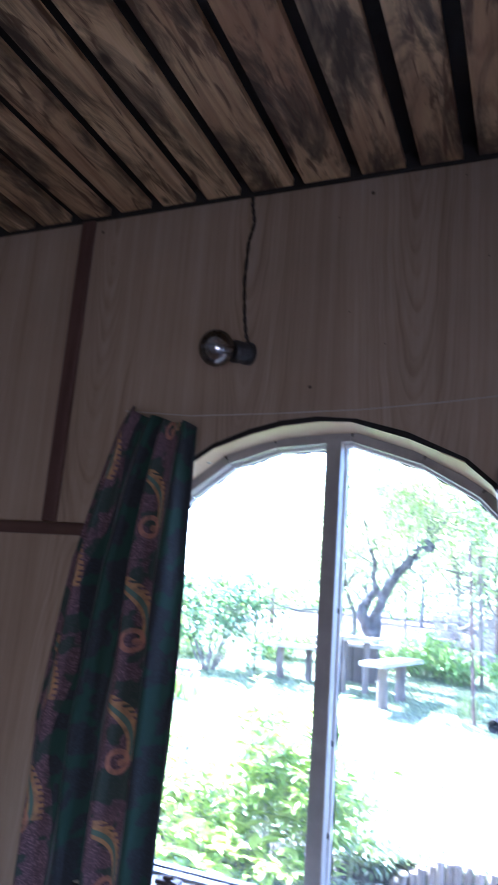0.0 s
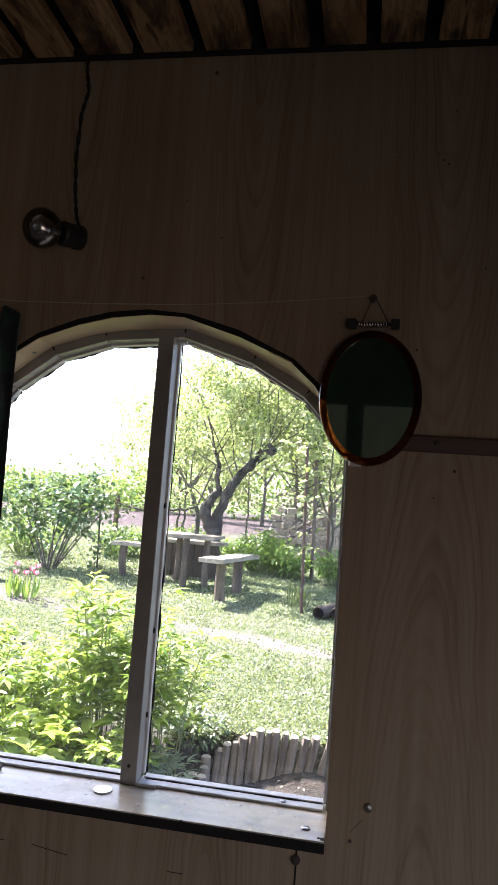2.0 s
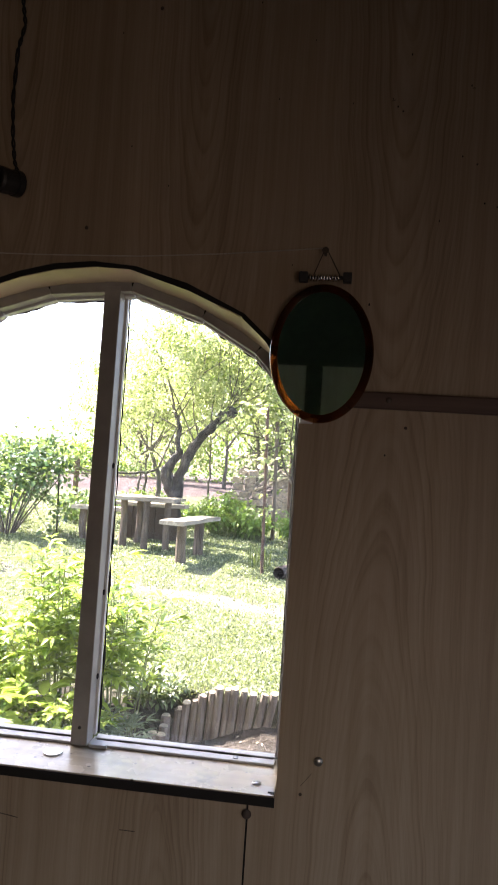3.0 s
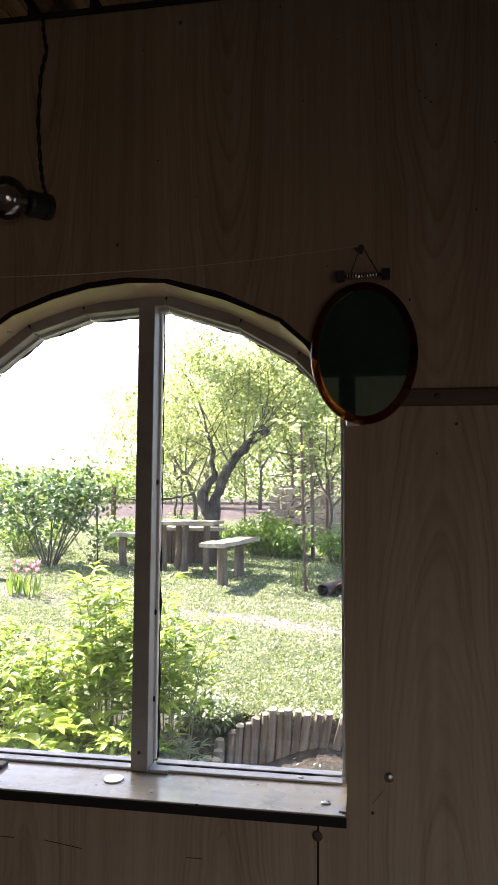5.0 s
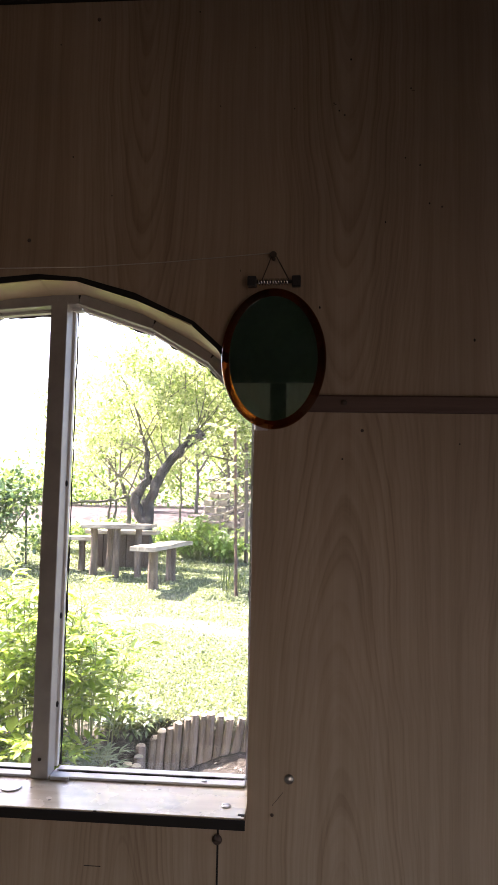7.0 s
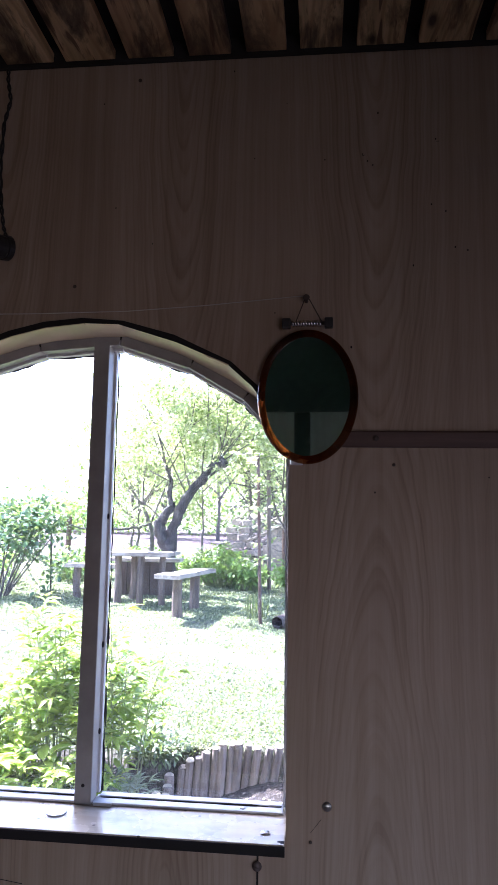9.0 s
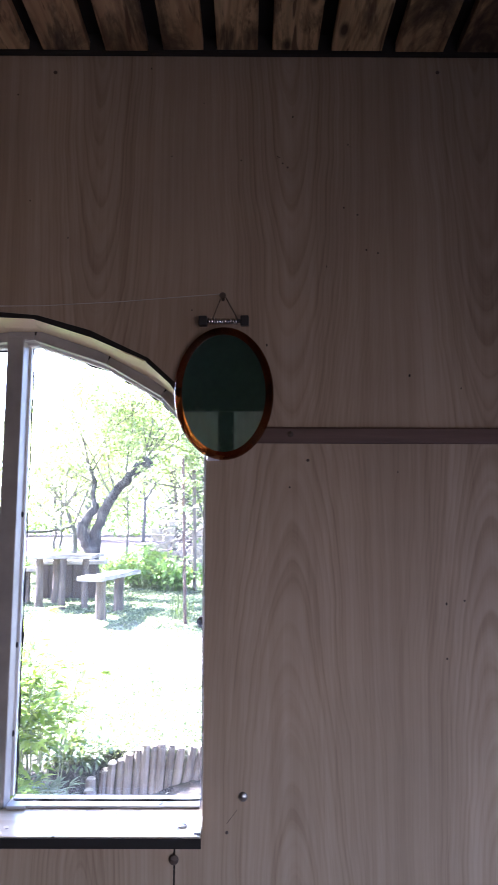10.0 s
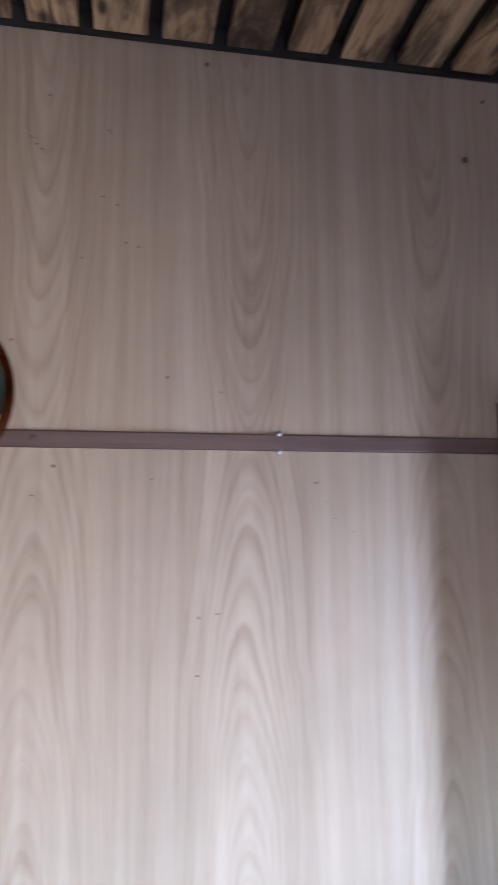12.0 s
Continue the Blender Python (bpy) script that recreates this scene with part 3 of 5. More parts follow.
screw(0.085, 0.083, 0.9066, 0.006, 'z', label="flat steel screw in the white window rail")

# ---- curtain ----
def cloth():
    m, nt, b = material("paisley_curtain_cloth")
    uv = nt.nodes.new("ShaderNodeUVMap").outputs[0]
    sep = nt.nodes.new("ShaderNodeSeparateXYZ")
    put(nt, sep.inputs[0], uv)
    u, v = sep.outputs[0], sep.outputs[1]
    # columns 0.30 m wide, motifs every 0.235 m
    cu = calc(nt, 'SUBTRACT', calc(nt, 'MODULO', calc(nt, 'ADD', u, 0.02), 0.30), 0.07)
    cv = calc(nt, 'SUBTRACT', calc(nt, 'MODULO', calc(nt, 'ADD', v, calc(nt, 'MULTIPLY', calc(nt, 'FLOOR', calc(nt, 'DIVIDE', calc(nt, 'ADD', u, 0.02), 0.30)), 0.10)), 0.235), 0.06)

    mu, mv = calc(nt, 'MULTIPLY', cu, 0.86), calc(nt, 'MULTIPLY', cv, 0.86)

    def dist(x, y):
        a, c = calc(nt, 'SUBTRACT', mu, x), calc(nt, 'SUBTRACT', mv, y)
        return calc(nt, 'SQRT', calc(nt, 'ADD', calc(nt, 'MULTIPLY', a, a), calc(nt, 'MULTIPLY', c, c)))

    def ring(x, y, r, w):
        return calc(nt, 'LESS_THAN', calc(nt, 'ABSOLUTE', calc(nt, 'SUBTRACT', dist(x, y), r)), w)
    curl = ring(0.0, 0.0, 0.017, 0.0045)
    core = calc(nt, 'LESS_THAN', dist(0.006, -0.002), 0.006)
    right, above = calc(nt, 'GREATER_THAN', mu, -0.032), calc(nt, 'GREATER_THAN', mv, 0.0)
    tail = calc(nt, 'MULTIPLY', calc(nt, 'MULTIPLY', ring(-0.055, 0.02, 0.078, 0.011), right), above)
    teeth = calc(nt, 'GREATER_THAN', calc(nt, 'SINE', calc(nt, 'MULTIPLY', cv, 520)), -0.35)
    edge = calc(nt, 'MULTIPLY', calc(nt, 'MULTIPLY', calc(nt, 'MULTIPLY', ring(-0.055, 0.02, 0.092, 0.005), right), above), teeth)
    vein = calc(nt, 'MULTIPLY', calc(nt, 'MULTIPLY', ring(-0.055, 0.02, 0.077, 0.004), right), above)
    weave = voronoi(nt, uv, 420)
    speck = calc(nt, 'GREATER_THAN', weave, 0.62)
    band = calc(nt, 'LESS_THAN', calc(nt, 'ABSOLUTE', calc(nt, 'ADD', cu, calc(nt, 'MULTIPLY', calc(nt, 'SINE', calc(nt, 'MULTIPLY', v, 18)), 0.012))), 0.062)
    leafy = ramp(nt, noise_tex(nt, uv, 17, 2), [(0.50, 0.0), (0.54, 1.0)])
    col = blend(nt, speck, (0.014, 0.018, 0.024), (0.026, 0.033, 0.042))
    col = blend(nt, leafy, col, (0.012, 0.045, 0.034))
    purple = blend(nt, speck, (0.070, 0.042, 0.055), (0.20, 0.125, 0.145))
    col = blend(nt, calc(nt, 'MULTIPLY', band, calc(nt, 'SUBTRACT', 1.0, calc(nt, 'MULTIPLY', leafy, 0.8))), col, purple)
    worn = ramp(nt, noise_tex(nt, uv, 60, 3, 0.6), [(0.35, 0.45), (0.6, 1.0)])
    col = blend(nt, calc(nt, 'MULTIPLY', calc(nt, 'MAXIMUM', tail, edge), worn), col, (0.40, 0.23, 0.10))
    col = blend(nt, vein, col, (0.09, 0.15, 0.12))
    col = blend(nt, calc(nt, 'MULTIPLY', calc(nt, 'MAXIMUM', curl, core), worn), col, (0.38, 0.18, 0.12))
    put(nt, b.inputs["Base Color"], col)
    b.inputs["Roughness"].default_value = 0.85
    b.inputs["Sheen Weight"].default_value = 0.15
    relief(nt, b, weave, 0.25, 0.001)
    return m


M_CLOTH = cloth()
bm = bmesh.new()
uvl = bm.loops.layers.uv.new("UVMap")
NU, NV = 72, 60
grid, cuv = [], {}
for j in range(NV + 1):
    s = j / NV
    z = 1.862 - s * 1.42
    k = min(1.0, max(0.0, (1.862 - z) / 0.33))
    left = -0.672 - 0.105 * k ** 0.7 - 0.055 * min(1.0, max(0, (1.55 - z) / 0.35))
    right_x = -0.502 - 0.004 * math.sin(z * 9) + 0.004 * s
    row = []
    for i in range(NU + 1):
        u = i / NU
        x = left + (right_x - left) * u
        amp = 0.010 + 0.014 * k
        y = -0.062 + amp * math.sin(u * 2 * math.pi * 4.3 + 0.6 * math.sin(z * 3.1) + 1.1) + 0.005 * math.sin(u * 41 + z * 7)
        top = 0.0
        if s < 0.12:
            top = (1 - s / 0.12) * (-0.035 * u + 0.003 * math.sin(u * 17) + (0.012 if u < 0.12 else 0.0))
        vv = bm.verts.new((x, y, z + top))
        cuv[vv] = (u * 0.52, z)
        row.append(vv)
    grid.append(row)
for a, b in zip(grid, grid[1:]):
    for i in range(NU):
        f = bm.faces.new((a[i], b[i], b[i + 1], a[i + 1]))
        for lp in f.loops:
            lp[uvl].uv = cuv[lp.vert]
curtain = part("curtain", bm, M_CLOTH, None, "", True)
sol = curtain.modifiers.new("thickness", 'SOLIDIFY')
sol.thickness = 0.0015
tagged(curtain, "dark paisley curtain gathered beside the arched window", "curtain")

# curtain cord, from the nail over the window
M_CORD = plain("pale_cord", (0.5, 0.47, 0.42), 0.8)
M_BLACK = plain("black_rubber", (0.02, 0.02, 0.022), 0.45)
bm = bmesh.new()
tube(bm, [(0.198, -0.008, 1.892), (0.0, -0.012, 1.874), (-0.15, -0.016, 1.864), (-0.35, -0.03, 1.857), (-0.52, -0.05, 1.852), (-0.69, -0.05, 1.868)], 0.0009, 6)
tagged(part("cord", bm, M_CORD), "thin pale cord stretched over the window", "cord")
screw(-0.69, -0.026, 1.868, 0.006, mat=M_RUST, name="nail", label="long nail that holds the curtain cord")

# ---- wall lamp ----
lamp = thing("wall_lamp", "bare clear bulb in a black socket on the wall", "lamp")
ax = Vector((-0.50, -0.86, -0.13)).normalized()
p0 = Vector((-0.412, -0.006, 2.004))
bm = bmesh.new()
tube(bm, [p0, p0 + ax * 0.012, p0 + ax * 0.013, p0 + ax * 0.044, p0 + ax * 0.049], [0.026, 0.026, 0.0235, 0.0255, 0.0225], 20)
part("socket", bm, M_BLACK, lamp, "black plastic bulb socket")


def clear_glass():
    m, nt, b = material("clear_bulb_glass")
    t, g, mx, fr = nt.nodes.new("ShaderNodeBsdfTransparent"), nt.nodes.new("ShaderNodeBsdfGlossy"), nt.nodes.new("ShaderNodeMixShader"), nt.nodes.new("ShaderNodeFresnel")
    t.inputs[0].default_value = (0.94, 0.95, 0.96, 1)
    g.inputs["Roughness"].default_value = 0.04
    fr.inputs["IOR"].default_value = 1.6
    put(nt, mx.inputs[0], calc(nt, 'MINIMUM', calc(nt, 'ADD', fr.outputs[0], 0.12), 1.0))
    nt.links.new(t.outputs[0], mx.inputs[1]), nt.links.new(g.outputs[0], mx.inputs[2])
    nt.links.new(mx.outputs[0], nt.nodes["Material Output"].inputs[0])
    return m


M_BULB = clear_glass()
cb = p0 + ax * 0.098
prof = [(0.058, 0.013), (0.064, 0.016), (0.074, 0.025), (0.086, 0.0325), (0.098, 0.035), (0.11, 0.0325), (0.12, 0.026), (0.128, 0.015), (0.1315, 0.003)]
prof = [(0.047 + (a - 0.058) * 1.12, r * 1.17) for a, r in prof]
bm = bmesh.new()
tube(bm, [p0 + ax * a for a, r in prof], [r for a, r in prof], 24)
tube(bm, [p0 + ax * (0.047 + (a - 0.047) * 0.985) for a, r in prof][::-1], [max(0.002, r - 0.0012) for a, r in prof][::-1], 24)
bulb = part("bulb", bm, M_BULB, lamp, "clear glass light bulb", True)
bm = bmesh.new()
tube(bm, [p0 + ax * 0.045, p0 + ax * 0.075], [0.006, 0.004], 10)
for k in (-1, 1):
    tube(bm, [p0 + ax * 0.075, p0 + ax * 0.1 + Vector((0, 0, 0.012 * k))], 0.0007, 5)
tube(bm, [p0 + ax * 0.1 + Vector((0, 0, -0.012)), p0 + ax * 0.104, p0 + ax * 0.1 + Vector((0, 0, 0.012))], 0.0005, 5)
part("filament", bm, M_STEEL, bulb)
bm = bmesh.new()
pts = [(-0.436, -0.005, ZC + 0.01), (-0.434, -0.006, 2.376), (-0.425, -0.007, 2.33), (-0.437, -0.006, 2.28), (-0.439, -0.006, 2.18), (-0.432, -0.007, 2.10), (-0.424, -0.008, 2.05), (-0.412, -0.010, 2.018)]
for k in (0, 1):
    q = []
    for i in range(len(pts) - 1):
        for j in range(8):
            p = Vector(pts[i]).lerp(Vector(pts[i + 1]), j / 8)
            w = (i * 8 + j) * 0.9 + k * math.pi
            q.append(p + Vector((math.cos(w) * 0.0026, math.sin(w) * 0.0022, 0)))
    tube(bm, q, 0.0021, 6)
part("lamp_cord", bm, M_BLACK, lamp, "twisted black lamp cord", True)

# ---- mirror ----
def amber():
    m, nt, b = material("amber_plastic")
    f = noise_tex(nt, coords(nt, (9, 9, 4)), 1.0, 3, 0.6, 1.0)
    put(nt, b.inputs["Base Color"], ramp(nt, f, [(0.32, (0.04, 0.012, 0.006)), (0.66, (0.42, 0.11, 0.02))]))
    b.inputs["Transmission Weight"].default_value = 0.93
    b.inputs["Roughness"].default_value = 0.12
    b.inputs["IOR"].default_value = 1.18
    return m


M_AMBER = amber()
M_COIL = plain("bright_zinc_wire", (0.92, 0.92, 0.92), 0.16, 1.0, 0.05)
mm, mnt, mb = material("mirror_glass")
mb.inputs["Base Color"].default_value, mb.inputs["Metallic"].default_value = (0.68, 0.91, 0.85, 1), 1.0
put(mnt, mb.inputs["Roughness"], ramp(mnt, noise_tex(mnt, coords(mnt), 40, 5), [(0.4, 0.015), (0.7, 0.05)]))
M_MIRROR = mm
mirror = thing("hanging_mirror", "oval mirror in amber plastic hanging from a nail", "mirror", at=(0.205, -0.026, 1.69))
mirror.rotation_euler = (radians(3.0), 0, radians(-2.0))


def oval(bm, profile, n=64):
    """Sweeps (inset, y) pairs round the oval outline."""
    rings = []
    for ins, y in profile:
        rings.append([bm.verts.new(((0.0955 - ins) * math.cos(2 * math.pi * k / n), y, (0.128 - ins) * math.sin(2 * math.pi * k / n))) for k in range(n)])
    for a, b in zip(rings, rings[1:]):
        for k in range(n):
            bm.faces.new((a[k], a[(k + 1) % n], b[(k + 1) % n], b[k]))
    return rings


bm = bmesh.new()
rr = oval(bm, [(0.0155, -0.004), (0.0135, -0.008), (0.0095, -0.0095), (0.008, -0.0085), (0.0065, -0.0095), (0.004, -0.008), (0.001, -0.003), (0.0, 0.004), (0.001, 0.014), (0.006, 0.020), (0.0155, 0.019), (0.0155, -0.004)])
part("rim", bm, M_AMBER, mirror, "amber tortoiseshell plastic rim", True)
bm = bmesh.new()
rr = oval(bm, [(0.015, -0.0035), (0.015, 0.000)])
bm.faces.new(rr[0]), bm.faces.new(rr[1][::-1])
part("mirror_face", bm, M_MIRROR, mirror, "slightly dusty mirror glass")
bm = bmesh.new()
rr = oval(bm, [(0.0153, 0.0015), (0.0153, 0.009)])
bm.faces.new(rr[0]), bm.faces.new(rr[1][::-1])
part("back_plate", bm, M_BLACK, mirror)
bm = bmesh.new()
tube(bm, [(-0.046, -0.004, 0.1385), (0.046, -0.004, 0.1385)], 0.0034, 10)
for k in (-1, 1):
    box(bm, (k * 0.040 - 0.008, -0.012, 0.1290), (k * 0.040 + 0.008, 0.004, 0.1480), 0.002)
bar = part("hinge_bar", bm, M_BLACK, mirror, "dark hinge bar over the mirror")
bm = bmesh.new()
q = []
for k in range(11 * 12):
    w = 2 * math.pi * k / 12
    q.append((-0.030 + 0.056 * k / (11 * 12), -0.004 + 0.0054 * math.cos(w), 0.1385 + 0.0054 * math.sin(w)))
tube(bm, q, 0.0016, 8)
part("spring", bm, M_COIL, bar, "bright coil spring", True)
bm = bmesh.new()
tube(bm, [(-0.022, -0.002, 0.143), (-0.007, 0.012, 0.188), (-0.003, 0.013, 0.1935), (0.003, 0.012, 0.188), (0.026, -0.002, 0.143)], 0.0011, 6)
part("hanging_wire", bm, M_RUST, mirror)
bm = bmesh.new()
box(bm, (-0.032, 0.002, -0.1295), (-0.008, 0.014, -0.119), 0.002)
part("foot_tab", bm, M_CAP, mirror, "pale plastic tab")
bm = bmesh.new()
tube(bm, [(0.2015, 0.0, 1.883), (0.2015, -0.022, 1.884), (0.2015, -0.0225, 1.884), (0.2015, -0.0245, 1.884)], [0.0035, 0.003, 0.0065, 0.0055], 12)
tagged(part("nail", bm, M_RUST), "dark nail from which the oval mirror hangs", "nail", "fixings")

# ---- materials: garden ----
def leaf_mat(name, lo, hi, trans=0.35, rough=0.45):
    m, nt, b = material(name)
    r = island(nt)
    f = calc(nt, 'ADD', calc(nt, 'MULTIPLY', r, 0.7), calc(nt, 'MULTIPLY', noise_tex(nt, coords(nt), 2.2, 3), 0.45))
    col = ramp(nt, f, [(0.25, lo), (0.85, hi)])
    put(nt, b.inputs["Base Color"], col)
    b.inputs["Roughness"].default_value = rough
    t, mx = nt.nodes.new("ShaderNodeBsdfTranslucent"), nt.nodes.new("ShaderNodeMixShader")
    put(nt, t.inputs[0], blend(nt, 0.0 if 'petal' in name else 0.45, col, (0.30, 0.38, 0.05)))
    mx.inputs[0].default_value = trans
    nt.links.new(b.outputs[0], mx.inputs[1]), nt.links.new(t.outputs[0], mx.inputs[2])
    nt.links.new(mx.outputs[0], nt.nodes["Material Output"].inputs[0])
    return m


def bark(name, lo, hi):
    m, nt, b = material(name)
    fissures = noise_tex(nt, coords(nt, (46, 46, 9)), 1.0, 6, 0.7, 0.8)
    f = calc(nt, 'ADD', calc(nt, 'MULTIPLY', fissures, 0.75), calc(nt, 'MULTIPLY', noise_tex(nt, coords(nt), 12, 6, 0.7), 0.55))
    put(nt, b.inputs["Base Color"], ramp(nt, f, [(0.54, lo), (0.66, tuple((a + c) * 0.34 for a, c in zip(lo, hi))), (0.80, hi)]))
    b.inputs["Roughness"].default_value = 0.9
    relief(nt, b, f, 0.9, 0.02)
    return m


def soil():
    """Lawn, bare path, soil bed by the house darkened for its shade, and ploughed field beyond."""
    m, nt, b = material("garden_ground")
    v = coords(nt)
    sep = nt.nodes.new("ShaderNodeSeparateXYZ")
    put(nt, sep.inputs[0], v)
    x, y = sep.outputs[0], sep.outputs[1]
    n1, n2, n3 = noise_tex(nt, v, 1.3, 5, 0.6), noise_tex(nt, v, 14, 6, 0.7), noise_tex(nt, v, 70, 4, 0.7)
    grass = ramp(nt, calc(nt, 'ADD', calc(nt, 'MULTIPLY', n2, 0.6), calc(nt, 'MULTIPLY', n3, 0.4)), [(0.36, (0.03, 0.04, 0.02)), (0.5, (0.085, 0.105, 0.055)), (0.66, (0.20, 0.22, 0.14))])
    earth = ramp(nt, n2, [(0.35, (0.10, 0.086, 0.083)), (0.65, (0.25, 0.218, 0.213))])
    # bed soil, its colour lowered to carry the shade in front of the logs
    dark = ramp(nt, calc(nt, 'ADD', calc(nt, 'MULTIPLY', n2, 0.5), calc(nt, 'MULTIPLY', n3, 0.5)), [(0.40, (0.018, 0.015, 0.013)), (0.52, (0.05, 0.043, 0.037)), (0.68, (0.15, 0.13, 0.115))])
    clods = calc(nt, 'ADD', calc(nt, 'MULTIPLY', noise_tex(nt, coords(nt, (6, 9, 1)), 1.0, 5, 0.75), 0.7), calc(nt, 'MULTIPLY', n2, 0.3))
    field = ramp(nt, clods, [(0.38, (0.016, 0.012, 0.013)), (0.50, (0.060, 0.046, 0.049)), (0.62, (0.17, 0.138, 0.142))])
    thin = ramp(nt, n1, [(0.52, 0.0), (0.72, 0.6)])
    col = blend(nt, thin, grass, earth)
    line = calc(nt, 'SUBTRACT', y, calc(nt, 'SUBTRACT', 4.28, calc(nt, 'MULTIPLY', calc(nt, 'ADD', x, 0.5), 0.3)))
    wob = calc(nt, 'ADD', calc(nt, 'ABSOLUTE', line), calc(nt, 'MULTIPLY', calc(nt, 'SUBTRACT', n1, 0.5), 0.7))
    wob = calc(nt, 'ADD', wob, calc(nt, 'MULTIPLY', calc(nt, 'SUBTRACT', n2, 0.5), 0.5))
    col = blend(nt, ramp(nt, wob, [(0.06, 0.85), (0.26, 0.0)]), col, earth)
    bed = calc(nt, 'ADD', y, calc(nt, 'MULTIPLY', calc(nt, 'SUBTRACT', n1, 0.5), 0.5))
    col = blend(nt, ramp(nt, calc(nt, 'MULTIPLY', bed, 0.1), [(0.215, 1.0), (0.24, 0.0)]), col, dark)
    far = calc(nt, 'ADD', y, calc(nt, 'MULTIPLY', n1, 2.0))
    col = blend(nt, ramp(nt, calc(nt, 'MULTIPLY', far, 0.01), [(0.142, 0.0), (0.155, 1.0)]), col, field)
    col = blend(nt, ramp(nt, calc(nt, 'MULTIPLY', far, 0.01), [(0.34, 0.0), (0.38, 1.0)]), col, (0.09, 0.12, 0.05))
    put(nt, b.inputs["Base Color"], col)
    b.inputs["Roughness"].default_value = 0.95
    b.inputs["Specular IOR Level"].default_value = 0.08
    relief(nt, b, calc(nt, 'ADD', n2, n3), 0.8, 0.03)
    return m


M_GROUND = soil()
M_GRASS = leaf_mat("grass_blades", (0.045, 0.07, 0.028), (0.36, 0.40, 0.23), 0.3, 0.5)
M_PEONY = leaf_mat("peony_leaves", (0.105, 0.20, 0.030), (0.53, 0.65, 0.15), 0.48, 0.25)
M_APPLE = leaf_mat("young_apple_leaves", (0.15, 0.225, 0.075), (0.62, 0.64, 0.39), 0.60, 0.25)
M_LILAC = leaf_mat("lilac_leaves", (0.025, 0.075, 0.03), (0.10, 0.19, 0.085), 0.26, 0.3)
M_SHRUB = leaf_mat("shrub_leaves", (0.08, 0.17, 0.035), (0.27, 0.41, 0.10), 0.38, 0.45)
M_STEM = plain("green_stems", (0.16, 0.19, 0.07), 0.6)
M_COVER = leaf_mat("groundcover_leaves", (0.025, 0.05, 0.022), (0.10, 0.14, 0.06), 0.25, 0.4)
M_BARK = bark("rough_grey_bark", (0.007, 0.0055, 0.005), (0.19, 0.165, 0.15))
M_TWIG = bark("brown_twigs", (0.08, 0.067, 0.056), (0.22, 0.19, 0.165))
M_WEATHER = timber("weathered_plank", (0.13, 0.105, 0.08), (0.50, 0.43, 0.335), 'x', 0.85, 40)
M_POST = timber("weathered_post", (0.036, 0.026, 0.019), (0.20, 0.152, 0.115), 'z', 0.9, 34)
M_BOARD = timber("dark_bench_board", (0.028, 0.020, 0.015), (0.095, 0.070, 0.053), 'z', 0.9, 34)
M_LOG = timber("peeled_log", (0.085, 0.068, 0.056), (0.27, 0.225, 0.19), 'z', 0.9, 45)
M_LOGEND = plain("cut_log_end", (0.50, 0.43, 0.33), 0.85, 0, 0.2, 40)
M_IRON = plain("rusty_iron", (0.12, 0.072, 0.055), 0.8, 0.3, 0.3, 40)
M_DARKIRON = plain("dark_iron", (0.035, 0.030, 0.028), 0.8, 0.2, 0.3, 40)
M_ZINC = plain("galvanised_wire", (0.075, 0.072, 0.07), 0.6, 0.2)
M_BRICK = plain("pale_block", (0.36, 0.29, 0.245), 0.9, 0, 0.5, 18, 0.5)
M_PIPE = plain("brown_ribbed_pipe", (0.062, 0.045, 0.036), 0.85, 0, 0.35, 30)
M_WHITE = plain("white_paint", (0.75, 0.75, 0.73), 0.6)


def lawn_z(x, y):
    far = 0.33 + 0.045 * (min(y, 16) - 2.2) + (0.012 * (min(y, 45) - 16) if y > 16 else 0)
    bump = 0.02 * noise.noise(Vector((x * 1.1, y * 1.1, 0))) + 0.008 * noise.noise(Vector((x * 5, y * 5, 3)))
    return far + (bump if y < 60 else 0)


def edge_y(x):
    return 2.2 - 0.9 * max(0.0, -0.44 - x) ** 1.2


def ground_z(x, y):
    low = -0.005 + 0.02 * noise.noise(Vector((x * 4, y * 4, 1))) + (0.10 + 0.12 * min(1.0, max(0.0, (x + 0.42) / 0.42))) * min(1.0, max(0.0, (y - 1.45) / 0.7))
    hi = lawn_z(x, y)
    if x > -0.62:
        k = min(1, max(0, (y - edge_y(x) - 0.035) / 0.03))
    else:
        k = min(1, max(0, (y - 1.0) / 1.4))
        k = k * k * (3 - 2 * k)
    return low + (hi - low) * k


xs = [-3000, -900, -300, -120, -50, -25, -14, -9, -7] + [-6 + 0.1 * i for i in range(75)] + [1.7, 2.2, 3.2, 5, 9, 16, 30, 60, 150, 400, 1200, 3000]
ys = [-3000, -600, -100, -30, -12, -6, -3.4, -1.5, 0.16] + [0.3 + 0.15 * i for i in range(11)] + [1.88 + 0.025 * i for i in range(19)] + [2.4 + 0.1 * i for i in range(78)] + [10.5, 11, 12, 13, 14, 15, 17, 20, 24, 30, 37, 45, 60, 100, 200, 500, 1200, 3000]
verts, faces = [], []
for y in ys:
    for x in xs:
        z = ground_z(x, y) if y > 0.1 else -0.12
        verts.append((x, y, z))
nx = len(xs)
for j in range(len(ys) - 1):
    for i in range(nx - 1):
        faces.append((j * nx + i, j * nx + i + 1, (j + 1) * nx + i + 1, (j + 1) * nx + i))
me = bpy.data.meshes.new("ground")
me.from_pydata(verts, [], faces)
me.materials.append(M_GROUND)
me.polygons.foreach_set("use_smooth", [True] * len(me.polygons))
tagged(new("ground", me), "patchy lawn with a bare path, soil bed darkened for shade, and ploughed field", "ground", kind="structure")


